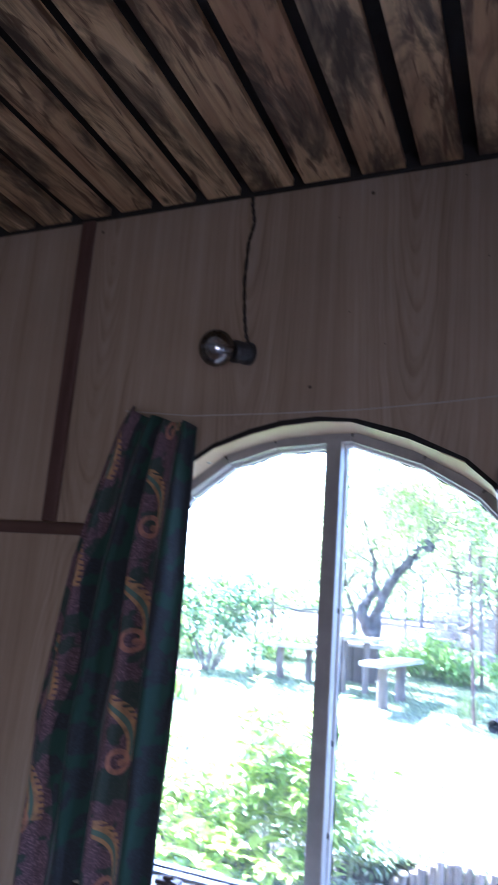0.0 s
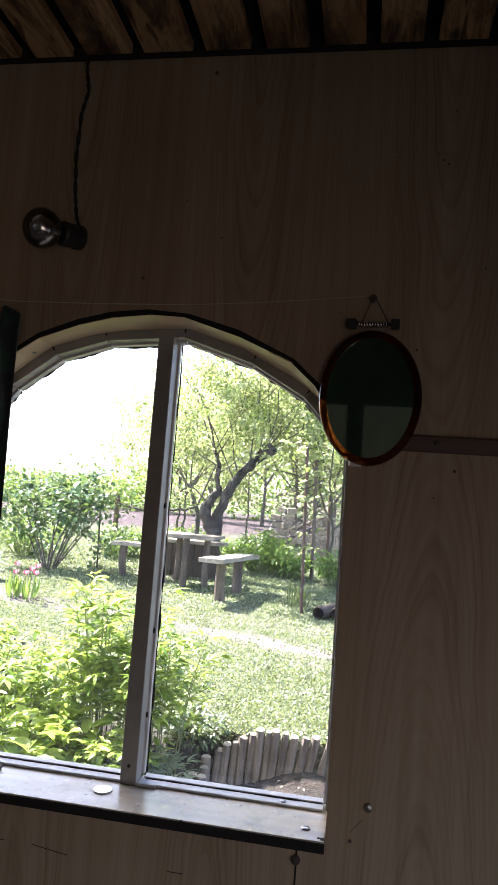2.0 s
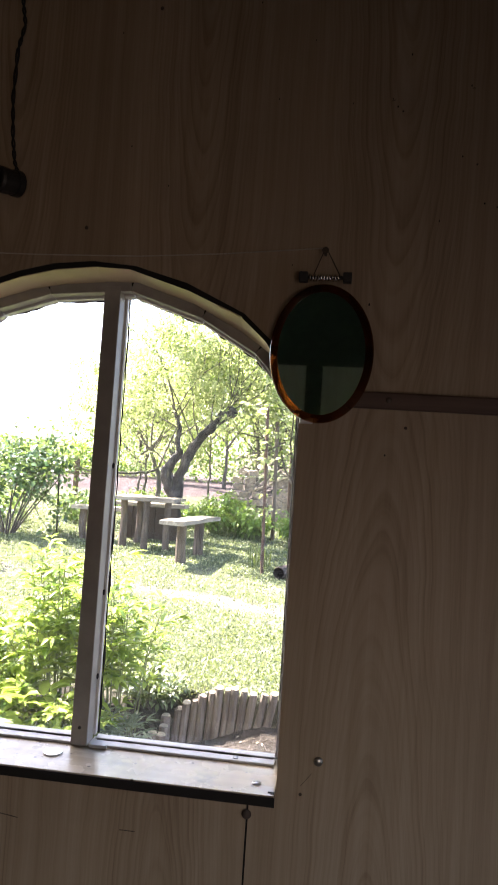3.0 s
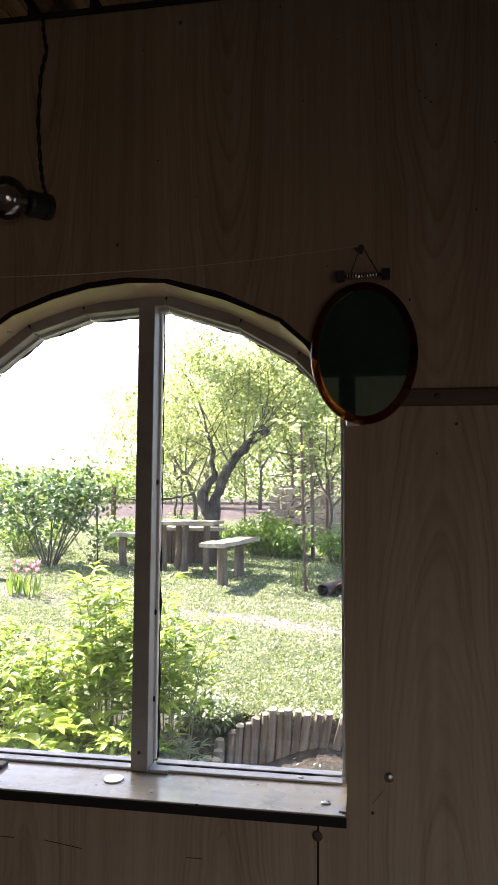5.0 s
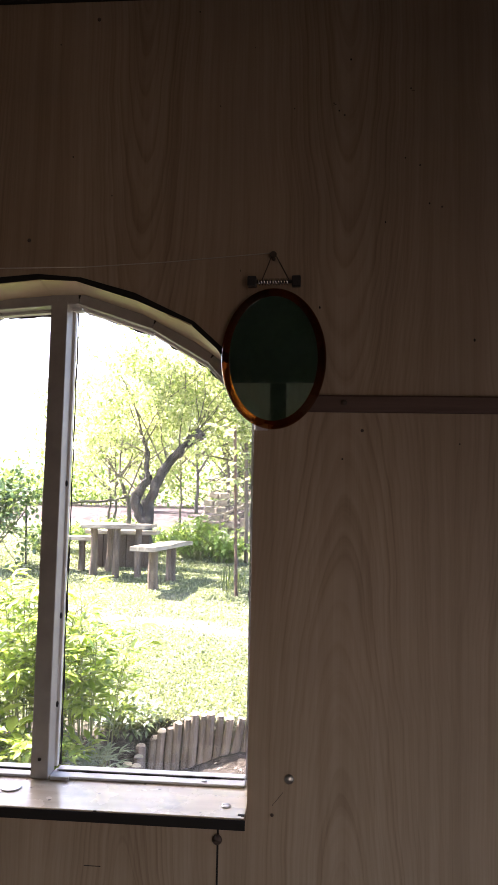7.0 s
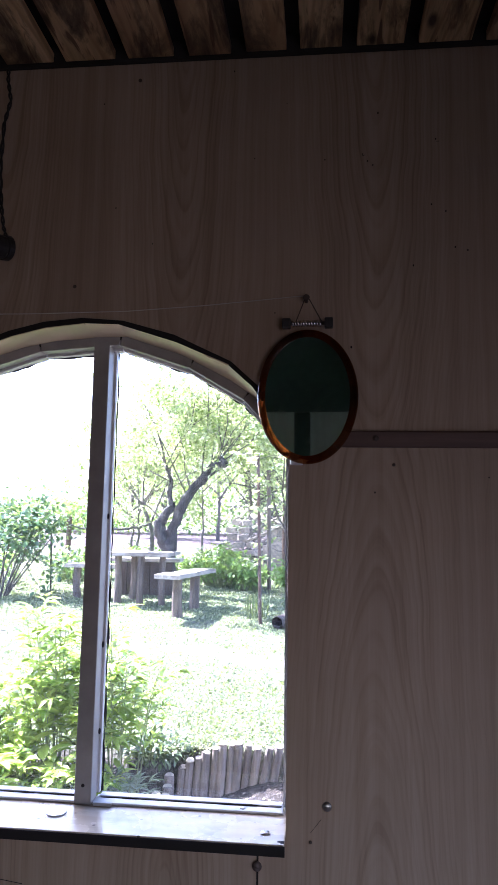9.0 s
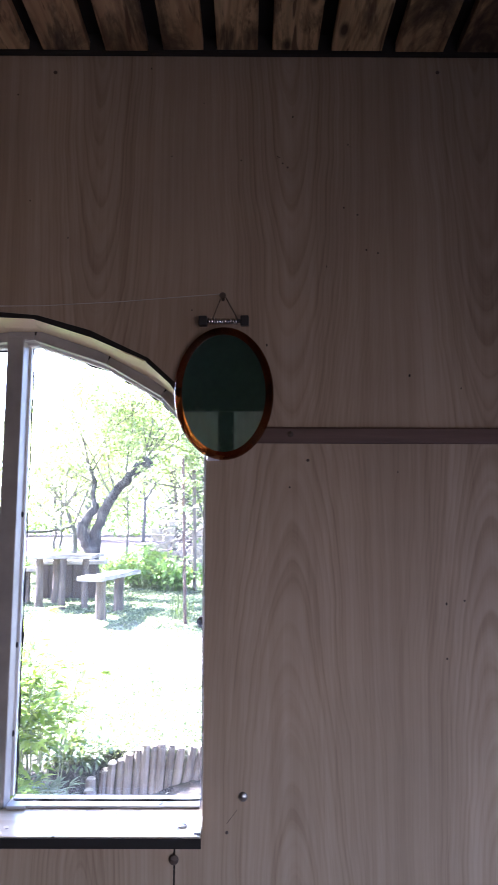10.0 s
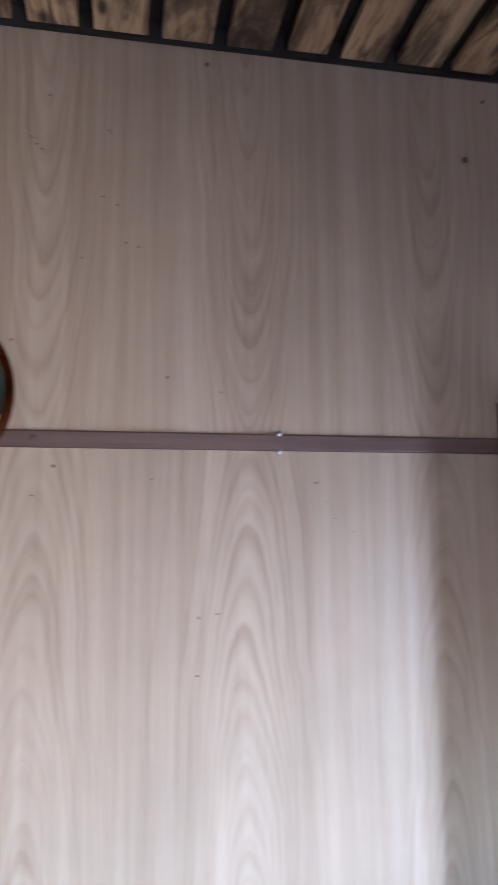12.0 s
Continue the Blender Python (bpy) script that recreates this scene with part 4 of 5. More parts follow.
# ---- leaves ----
def leaf_shape(length, width, droop=0.25, fold=0.25, steps=4):
    """One pointed leaf along +y from its stalk, folded along the midrib."""
    v, f = [(0, 0, 0)], []
    for i in range(1, steps):
        t = i / steps
        w = width * math.sin(math.pi * t ** 0.8) * 0.5
        z = -droop * length * t * t
        v += [(-w, length * t, z + fold * w), (0, length * t, z), (w, length * t, z + fold * w)]
    v.append((0, length, -droop * length))
    f += [(0, 2, 1), (0, 3, 2)]
    for i in range(steps - 2):
        a = 1 + 3 * i
        f += [(a, a + 1, a + 4, a + 3), (a + 1, a + 2, a + 5, a + 4)]
    a, e = 1 + 3 * (steps - 2), len(v) - 1
    f += [(a, a + 1, e), (a + 1, a + 2, e)]
    return np.array(v, float), f


def scatter(name, shape, places, mat, parent=None, label=""):
    """Joins many copies of a small shape: rows of (point, way out, up, size)."""
    v0, f0 = shape
    n, allv, allf = len(v0), [], []
    for k, (p, d, up, s) in enumerate(places):
        d = Vector(d).normalized()
        side = d.cross(Vector(up))
        side = side.normalized() if side.length > 1e-4 else d.orthogonal().normalized()
        u = side.cross(d)
        m = np.array((side, d, u))
        allv.append(v0 @ m * s + np.array(p))
        allf += [tuple(i + k * n for i in q) for q in f0]
    me = bpy.data.meshes.new(name)
    me.from_pydata(np.concatenate(allv).tolist(), [], allf)
    me.materials.append(mat)
    me.polygons.foreach_set("use_smooth", [True] * len(me.polygons))
    ob = new(name, me)
    ob.parent = parent
    if label:
        ob["label"] = label
    return ob


def rand_dir(rng, flat=1.0):
    while True:
        v = Vector((rng.uniform(-1, 1), rng.uniform(-1, 1), rng.uniform(-1, 1) * flat))
        if 0.05 < v.length < 1:
            return v.normalized()


def peony(name, x, y, height, spread, stems, seed, label, leaf=(0.070, 0.0235), mat=None, group="peonies by the window"):
    rng = random.Random(seed)
    z0 = ground_z(x, y)
    ob = thing(name, label, "plant", group, at=(x, y, z0))
    low = 0.45 if height > 0.6 else 0.28
    bm, leaves = bmesh.new(), []
    for s in range(stems):
        a = rng.uniform(0, 2 * math.pi)
        lean = spread * math.sqrt(rng.random())
        h = height * rng.uniform(0.55, 1.04) * (1 - 0.22 * (lean / spread) ** 2)
        b = Vector((math.cos(a) * 0.45 * lean, math.sin(a) * 0.45 * lean, -0.02))
        tip = Vector((math.cos(a) * lean, math.sin(a) * lean, h))
        mid = b.lerp(tip, 0.5) + Vector((-math.cos(a), -math.sin(a), 0)) * lean * 0.12
        pts = [b, b.lerp(mid, 0.5), mid, mid.lerp(tip, 0.55) + Vector((0, 0, 0.02)), tip]
        tube(bm, pts, [0.0035, 0.0033, 0.003, 0.0026, 0.0018], 5, False)
        for k in range(10):
            t = low + (1 - low) * k / 9
            i = min(3, int(t * 4))
            p = pts[i].lerp(pts[i + 1], t * 4 - i)
            out = Vector((math.cos(a + k * 2.4 + rng.uniform(-0.5, 0.5)), math.sin(a + k * 2.4), rng.uniform(0.15, 0.75))).normalized()
            ln = rng.uniform(0.06, 0.13) * (1.1 - 0.4 * t)
            q = p + out * ln
            tube(bm, [p, q], [0.0022, 0.0012], 4, False)
            for j in range(6):
                yaw = (j - 2.5) * 0.52 + rng.uniform(-0.2, 0.2)
                d = Matrix.Rotation(yaw, 3, 'Z') @ out
                d.z += rng.uniform(-0.45, 0.5)
                base = q if abs(j - 2.5) < 2 else p.lerp(q, 0.6)
                leaves.append((base, d, (rng.uniform(-0.3, 0.3), rng.uniform(-0.3, 0.3), 1), rng.uniform(0.7, 1.25)))
    part("stems", bm, M_STEM, ob)
    scatter("foliage", leaf_shape(leaf[0], leaf[1], 0.42, 0.40, 4), leaves, mat or M_PEONY, ob)
    return ob


PEO = "lush green peony bush growing outside the window"
peony("peony_bush", -0.66, 1.86, 0.80, 0.25, 16, 1, PEO)
peony("peony_bush", -0.98, 1.95, 0.87, 0.30, 23, 2, PEO)
peony("peony_bush", -1.30, 1.80, 0.60, 0.32, 14, 3, PEO)
peony("peony_bush", -1.62, 2.10, 0.50, 0.32, 17, 4, PEO)
peony("peony_bush", -1.12, 1.50, 0.42, 0.32, 16, 5, "low peony bush close to the window", (0.095, 0.042))
peony("peony_bush", -0.80, 1.62, 0.34, 0.20, 14, 6, "low peony bush close to the window", (0.06, 0.026))
M_GREYLEAF = leaf_mat("grey_green_leaves", (0.10, 0.14, 0.075), (0.26, 0.31, 0.20), 0.3, 0.5)
for x, y, h, n, seed in ((-0.62, 1.66, 0.24, 8, 8), (-0.71, 1.52, 0.22, 8, 10)):
    peony("grey_leaved_plant", x, y, h, 0.10, n, seed, "low plant with narrow grey-green leaves in the bed", (0.075, 0.013), M_GREYLEAF, "grey plants in the bed")


# ---- log edging ----
def sawn_end(x, y, z, r, log):
    """The pale cut top of an upright log."""
    bm = bmesh.new()
    tube(bm, [(x + 0.1, y - 2.2, z - 0.056), (x + 0.1, y - 2.2, z - 0.051), (x + 0.1, y - 2.2 - 0.0005, z - 0.049)], [r, r, r * 0.94], 9, True, 0.15)
    return part("sawn_end", bm, M_LOGEND, log, "pale sawn top of the log")


edging = thing("log_edging", "row of short upright logs holding back the lawn", "garden edging", at=(-0.1, 2.2, 0.05))
rng = random.Random(11)
x = -0.455
while x < 1.1:
    d = rng.uniform(0.032, 0.047)
    top = 0.371 + rng.uniform(-0.012, 0.010) - max(0, -0.27 - x) * 0.62
    y = edge_y(x)
    lean = 0.015 + 0.05 * (x + 0.45) + 0.22 * max(0.0, x + 0.2) + rng.uniform(-0.007, 0.007)
    bm = bmesh.new()
    rings = tube(bm, [(x, y, 0.0), (x + lean * 0.3, y - 0.004, 0.12), (x + lean * 0.7, y + 0.004, 0.25), (x + lean, y + 0.006, top)], [d / 2 * rng.uniform(0.95, 1.1), d / 2, d / 2, d / 2 * rng.uniform(0.85, 1.0)], 9, True, 0.12)
    for v in rings[-1]:
        v.co.z += rng.uniform(-0.008, 0.006)
    for v in bm.verts:
        v.co -= Vector((-0.1, 2.2, 0.05))
    log = part("log", bm, M_LOG, edging)
    if rng.random() < 0.75:
        sawn_end(x + lean, y + 0.006, top + 0.006, d * 0.47, log)
    x += d * rng.uniform(0.90, 1.0) + (0.014 if x > -0.12 and rng.random() < 0.45 else 0.0)
for x, y, top in ((-0.494, 2.16, 0.232), (-0.487, 2.09, 0.205), (-0.484, 2.03, 0.185), (-0.537, 2.07, 0.175), (-0.534, 2.00, 0.152)):
    bm = bmesh.new()
    tube(bm, [(x + 0.1, y - 2.2, -0.08), (x + 0.1, y - 2.2, top - 0.055), (x + 0.1, y - 2.2, top - 0.05)], [0.026, 0.025, 0.024], 10, True, 0.2)
    log = part("log", bm, M_LOG, edging, "short log with a pale sawn top")
    sawn_end(x, y, top + 0.001, 0.023, log)

rng = random.Random(77)
places = []
for k in range(150):
    x, y = rng.uniform(-0.55, 0.5), rng.uniform(1.5, 2.17)
    places.append(((x, y, ground_z(x, y) + 0.004), rand_dir(rng, 0.2), (rng.uniform(-.4, .4), rng.uniform(-.4, .4), 1), rng.uniform(0.2, 0.6)))
tagged(scatter("wood_chips", leaf_shape(0.05, 0.016, 0.1, 0.3, 3), places, M_LOGEND), "pale wood chips and dry leaves on the soil", "debris", kind="stuff")

# ---- table and benches ----
def plank(bm, x0, x1, y0, y1, z0, z1, seed, n=10):
    """A thick slab with a wavy edge."""
    rng = random.Random(seed)
    top = []
    for i in range(n + 1):
        t = i / n
        top.append((x0 + (x1 - x0) * t, y0 + rng.uniform(-0.012, 0.012)))
    for i in range(n + 1):
        t = 1 - i / n
        top.append((x0 + (x1 - x0) * t, y1 + rng.uniform(-0.012, 0.012)))
    a = [bm.verts.new((x, y, z0 + 0.004 * rng.random())) for x, y in top]
    b = [bm.verts.new((x, y, z1 + 0.006 * rng.uniform(-1, 1))) for x, y in top]
    bm.faces.new(a[::-1]), bm.faces.new(b)
    for i in range(len(top)):
        j = (i + 1) % len(top)
        bm.faces.new((a[i], a[j], b[j], b[i]))


def post_leg(x, y, z0, z1, r, seed):
    rng = random.Random(seed)
    bm = bmesh.new()
    tube(bm, [(x + rng.uniform(-.02, .02), y, z0), (x + rng.uniform(-.01, .01), y, (z0 + z1) / 2), (x, y, z1)], [r * 1.12, r * 0.95, r], 11, True, 0.35)
    return bm


def bench(x, y, turn, length, width, height, leg_r, seed, label):
    z = ground_z(x, y)
    ob = thing("garden_bench", label, "bench", "benches round the garden table", at=(x, y, z))
    ob.rotation_euler = (0, 0, turn)
    bm = bmesh.new()
    plank(bm, -length / 2, length / 2, -width / 2, width / 2, height - 0.045, height, seed)
    part("seat", bm, M_WEATHER, ob, "thick weathered plank seat")
    for k in (-1, 1):
        part("leg", post_leg(k * length * 0.27, 0.02 * k, -0.08, height - 0.046, leg_r, seed + k), M_POST, ob)
    return ob


bench(-1.19, 6.10, radians(81), 1.20, 0.25, 0.43, 0.052, 21, "weathered plank bench on two stout posts on the lawn")
bench(-2.52, 6.95, 0.10, 0.62, 0.24, 0.40, 0.042, 23, "weathered plank bench on posts beside the garden table")
tb = thing("garden_table", "low rustic table of grey planks on round posts", "table", at=(-1.83, 6.72, ground_z(-1.83, 6.72)))
bm = bmesh.new()
plank(bm, -0.36, 0.36, -0.30, 0.02, 0.545, 0.59, 31)
part("tabletop_plank", bm, M_WEATHER, tb)
bm = bmesh.new()
plank(bm, -0.35, 0.37, 0.03, 0.34, 0.547, 0.588, 32)
part("tabletop_plank", bm, M_WEATHER, tb)
for i, (x, y) in enumerate(((-0.28, -0.06), (0.04, -0.25), (0.27, -0.17), (-0.18, 0.26))):
    part("leg", post_leg(x, y, -0.06, 0.546, 0.036 if i else 0.044, 40 + i), M_POST, tb)
bk = thing("garden_bench", "plank bench with a boarded front behind the table", "bench", "benches round the garden table", at=(-1.95, 7.35, ground_z(-1.95, 7.35)))
bm = bmesh.new()
plank(bm, -0.45, 0.45, -0.12, 0.12, 0.40, 0.445, 51)
part("seat", bm, M_WEATHER, bk)
for k in range(5):
    bm = bmesh.new()
    box(bm, (-0.36 + k * 0.145, -0.10, -0.05), (-0.36 + k * 0.145 + 0.138, -0.06, 0.398), 0.006)
    part("board", bm, M_BOARD, bk)

# ---- trees ----
def grow(bm, leaves, rng, p, d, length, r, depth, up=0.12, leafy=2, bend=0.35, per=9, size=1.0):
    """A limb that forks; leaves sit along the last twigs."""
    n = 4
    pts, rad = [p], [r]
    for i in range(n):
        d = (d + rand_dir(rng) * bend * 0.5 + Vector((0, 0, up * 0.5))).normalized()
        pts.append(pts[-1] + d * (length / n))
        rad.append(r * (1 - 0.5 * (i + 1) / n))
    tube(bm, pts, rad, 7 if r > 0.03 else 5 if r > 0.012 else 4, False, 0.2 if r > 0.03 else 0)
    if depth <= leafy:
        for k in range(per):
            t = rng.uniform(0.15, 1.0) * n
            i = min(n - 1, int(t))
            q = pts[i].lerp(pts[i + 1], t - i)
            o = rand_dir(rng)
            o = Vector((o.x, o.y, o.z * 0.6 - 0.15))
            for _ in range(2):
                w = (o + rand_dir(rng) * 0.7).normalized()
                leaves.append((q + w * rng.uniform(0.0, 0.11), w, (rng.uniform(-0.6, 0.6), rng.uniform(-0.6, 0.6), 1), size * rng.uniform(0.65, 1.2)))
    if depth > 0:
        for k in range(3 if depth > 1 else 4):
            t = (0.45 + 0.55 * (k + rng.random()) / 4) * n
            i = min(n - 1, int(t))
            q = pts[i].lerp(pts[i + 1], min(1, t - i))
            w = (d * 0.6 + rand_dir(rng) * 0.85 + Vector((0, 0, 0.1))).normalized()
            grow(bm, leaves, rng, q, w, length * rng.uniform(0.55, 0.75), rad[i] * 0.48, depth - 1, up, leafy, bend, per, size)


def tree(name, base, limbs, seed, label, mat, shape, wood=None, trunk_extra=None, **kw):
    rng = random.Random(seed)
    ob = thing(name, label, "tree" if "tree" in name else "shrub", at=(base[0], base[1], ground_z(base[0], base[1])))
    o = Vector(ob.location)
    bm, wb, leaves = bmesh.new(), bmesh.new(), []
    if trunk_extra:
        for pts, rad in trunk_extra:
            fine, fr = [], []
            for i in range(len(pts) - 1):
                for j in range(4):
                    q = Vector(pts[i]).lerp(Vector(pts[i + 1]), j / 4) - o
                    fine.append(q + noise.noise_vector(q * 7) * 0.026)
                    fr.append((rad[i] + (rad[i + 1] - rad[i]) * j / 4) * (1 + 0.24 * noise.noise(q * 11)))
            tube(bm, fine + [Vector(pts[-1]) - o], fr + [rad[-1]], 16, True, 0.55)
    for p, d, ln, r, depth in limbs:
        grow(wb, leaves, rng, Vector(p) - o, Vector(d).normalized(), ln, r, depth, **kw)
    if trunk_extra:
        part("trunk", bm, wood or M_BARK, ob, "", True)
    else:
        bm.free()
    part("branches", wb, M_TWIG, ob, "", True)
    scatter("crown", shape, leaves, mat, ob)
    return ob


AP = leaf_shape(0.060, 0.030, 0.18, 0.3, 3)
g = ground_z(-1.7, 7.6)
TR = [([(-1.66, 7.6, g - 0.1), (-1.67, 7.6, 0.75), (-1.71, 7.6, 0.95), (-1.72, 7.6, 1.15), (-1.70, 7.6, 1.32), (-1.62, 7.58, 1.52), (-1.52, 7.55, 1.74), (-1.36, 7.52, 1.97), (-1.16, 7.5, 2.15), (-0.99, 7.48, 2.26)],
       [0.100, 0.074, 0.070, 0.082, 0.074, 0.062, 0.058, 0.055, 0.055, 0.060]),
      ([(-1.74, 7.6, 1.10), (-1.80, 7.58, 1.22), (-1.86, 7.57, 1.36), (-1.85, 7.56, 1.46), (-1.77, 7.56, 1.55), (-1.70, 7.57, 1.64), (-1.69, 7.58, 1.72)], [0.072, 0.070, 0.072, 0.064, 0.054, 0.046, 0.034]),
      ([(-1.70, 7.58, 1.66), (-1.74, 7.58, 1.86), (-1.70, 7.58, 1.99), (-1.80, 7.58, 2.20)], [0.034, 0.030, 0.028, 0.022])]
limbs = [((-1.79, 7.58, 2.18), (-0.3, 0, 1), 1.0, 0.017, 3), ((-1.5, 7.55, 1.82), (-0.3, 0.3, 1), 1.2, 0.012, 3), ((-1.12, 7.5, 2.20), (0.55, 0.0, 0.85), 1.15, 0.011, 3),
         ((-1.75, 7.58, 2.0), (-0.8, 0.2, 0.7), 1.2, 0.012, 3), ((-1.45, 7.55, 1.88), (-0.55, -0.4, 1), 1.2, 0.011, 3), ((-1.08, 7.5, 2.23), (-0.2, 0.3, 1), 1.1, 0.011, 3),
         ((-1.1, 7.5, 2.2), (0.8, 0.1, 0.5), 1.0, 0.012, 3), ((-1.12, 7.5, 2.2), (0.3, -0.6, 0.9), 1.0, 0.010, 3), ((-1.2, 7.52, 2.15), (-0.1, 0.6, 0.9), 1.1, 0.011, 3),
         ((-1.83, 7.58, 1.5), (-0.9, 0.1, 0.6), 1.0, 0.011, 3), ((-1.4, 7.5, 1.95), (0.5, 0.4, 0.7), 1.1, 0.010, 3), ((-1.22, 7.5, 2.14), (0.8, 0.4, 0.5), 1.1, 0.010, 3),
         ((-1.72, 7.58, 1.9), (0.5, 0.5, 0.5), 0.9, 0.010, 3), ((-1.78, 7.58, 2.1), (0.5, -0.3, 0.9), 1.1, 0.011, 3), ((-1.3, 7.52, 2.05), (0.2, -0.3, 1), 1.2, 0.012, 3),
         ((-1.79, 7.58, 2.18), (-0.55, -0.2, 1), 1.5, 0.010, 3), ((-1.79, 7.58, 2.19), (0.35, -0.35, 1), 1.5, 0.010, 3), ((-1.2, 7.52, 2.12), (0.25, 0.3, 1), 1.5, 0.010, 3)]
tree("apple_tree", (-1.7, 7.6), limbs, 61, "old crooked apple tree with a sawn limb and young leaves", M_APPLE, AP, None, TR, per=10, up=0.06, leafy=3, bend=0.6, size=1.08)

g2 = ground_z(-2.33, 9.2)
T2 = [([(-2.33, 9.2, g2 - 0.1), (-2.34, 9.2, 1.05), (-2.37, 9.2, 1.42), (-2.52, 9.2, 1.75)], [0.046, 0.036, 0.03, 0.022]),
      ([(-2.37, 9.2, 1.42), (-2.72, 9.12, 1.36), (-3.15, 9.0, 1.32), (-3.36, 9.0, 1.347), (-3.55, 9.0, 1.395), (-3.74, 9.0, 1.452)], [0.022, 0.019, 0.016, 0.014, 0.011, 0.007])]
l2 = [((-2.38, 9.2, 1.45), (-0.5, 0, 1), 1.4, 0.016, 3), ((-2.38, 9.2, 1.42), (0.15, 0.1, 1), 1.5, 0.018, 3), ((-2.36, 9.2, 1.3), (-1.0, 0.1, 0.45), 1.0, 0.010, 2), ((-2.50, 9.2, 1.7), (0.4, -0.2, 1.0), 1.3, 0.012, 3),
      ((-2.50, 9.2, 1.7), (-0.9, -0.2, 0.9), 1.3, 0.014, 3), ((-2.50, 9.2, 1.7), (-0.2, 0.2, 1.2), 1.6, 0.016, 3)]
tree("young_apple_tree", (-2.33, 9.2), l2, 62, "slim apple tree with several thin stems and pale leaves", M_APPLE, AP, M_TWIG, T2, per=15, up=0.06, leafy=3, bend=0.5)

for i, (x, y, h, s) in enumerate(((-0.25, 8.6, 1.5, 71), (-3.3, 11.5, 1.6, 72), (-2.3, 13.5, 2.3, 75), (0.1, 10.8, 2.1, 76), (-1.2, 12.6, 2.6, 77), (-3.0, 10.8, 2.2, 78), (-1.0, 10.9, 2.6, 79))):
    g = ground_z(x, y)
    t = [([(x, y, g - 0.1), (x + 0.02, y, g + 0.5), (x - 0.03, y, g + h * 0.75)], [0.024, 0.020, 0.016])]
    q = [((x, y, g + h * (0.40 + 0.085 * k)), (math.cos(k * 2.3 + i), 0.5 * math.sin(k * 2.3), 0.75), 1.1, 0.018, 3) for k in range(6)]
    tree("fruit_tree", (x, y), q, s, "slim young fruit tree with pale spring leaves", M_APPLE, AP, M_TWIG, t, per=9, size=1.15, up=0.05, leafy=3, bend=0.5)

HEART = leaf_shape(0.085, 0.065, 0.12, 0.2, 4)
x, y = -3.66, 6.95
g = ground_z(x, y)
rng = random.Random(8)
q = []
for k in range(12):
    a = k * 2.4
    q.append(((x + 0.06 * math.cos(a), y + 0.06 * math.sin(a), g - 0.02), (0.50 * math.cos(a), 0.34 * math.sin(a), 0.95), 0.90, 0.013, 2))
tree("lilac_shrub", (x, y), q, 81, "many-stemmed lilac shrub with dark heart-shaped leaves", M_LILAC, HEART, per=10, leafy=1, size=0.78)
SH = leaf_shape(0.07, 0.036, 0.2, 0.3, 3)


def low_bush(x, y, r, h, n, seed, mat, label, name="garden_shrub", size=1.0):
    rng = random.Random(seed)
    g = ground_z(x, y)
    ob = thing(name, label, "shrub", at=(x, y, g))
    bm, leaves = bmesh.new(), []
    for s in range(n // 14):
        a, l = rng.uniform(0, 6.283), math.sqrt(rng.random())
        tip = Vector((math.cos(a) * r * l, math.sin(a) * r * l, h * (1 - 0.45 * l * l) * rng.uniform(0.7, 1.05)))
        b = Vector((math.cos(a) * r * l * 0.35, math.sin(a) * r * l * 0.35, -0.02))
        mid = b.lerp(tip, 0.55) + Vector((0, 0, 0.08 * h))
        tube(bm, [b, mid, tip], [0.006, 0.004, 0.002], 4, False)
        for k in range(14):
            t = rng.uniform(0.25, 1)
            p = b.lerp(mid, t * 2) if t < 0.5 else mid.lerp(tip, t * 2 - 1)
            w = rand_dir(rng, 0.7)
            leaves.append((p + w * 0.03, w, (rng.uniform(-.5, .5), rng.uniform(-.5, .5), 1), size * rng.uniform(0.7, 1.3)))
    part("stems", bm, M_STEM, ob)
    scatter("foliage", SH, leaves, mat, ob)
    return ob


low_bush(-1.15, 8.3, 0.50, 0.62, 1300, 91, M_SHRUB, "dense green shrub under the apple tree")
low_bush(-0.72, 8.0, 0.34, 0.42, 700, 92, M_SHRUB, "low green shrub beside the fence")
low_bush(-2.55, 9.8, 0.55, 0.5, 800, 93, M_SHRUB, "low green shrub at the edge of the field")
low_bush(-3.3, 8.6, 0.5, 0.5, 800, 94, M_SHRUB, "low yellow-green shrub behind the lilac")
low_bush(-4.5, 8.0, 0.6, 0.6, 900, 95, M_SHRUB, "low yellow-green shrub behind the lilac")
low_bush(-0.10, 7.6, 0.35, 0.5, 600, 96, M_SHRUB, "low green shrub beside the fence")
low_bush(-1.9, 8.9, 0.45, 0.35, 700, 121, M_SHRUB, "low green shrub behind the garden bench")
low_bush(-3.0, 10.2, 0.6, 0.35, 800, 122, M_SHRUB, "low green shrub at the edge of the field")
low_bush(-5.4, 9.5, 0.8, 0.9, 900, 97, M_SHRUB, "low green shrub at the edge of the field")

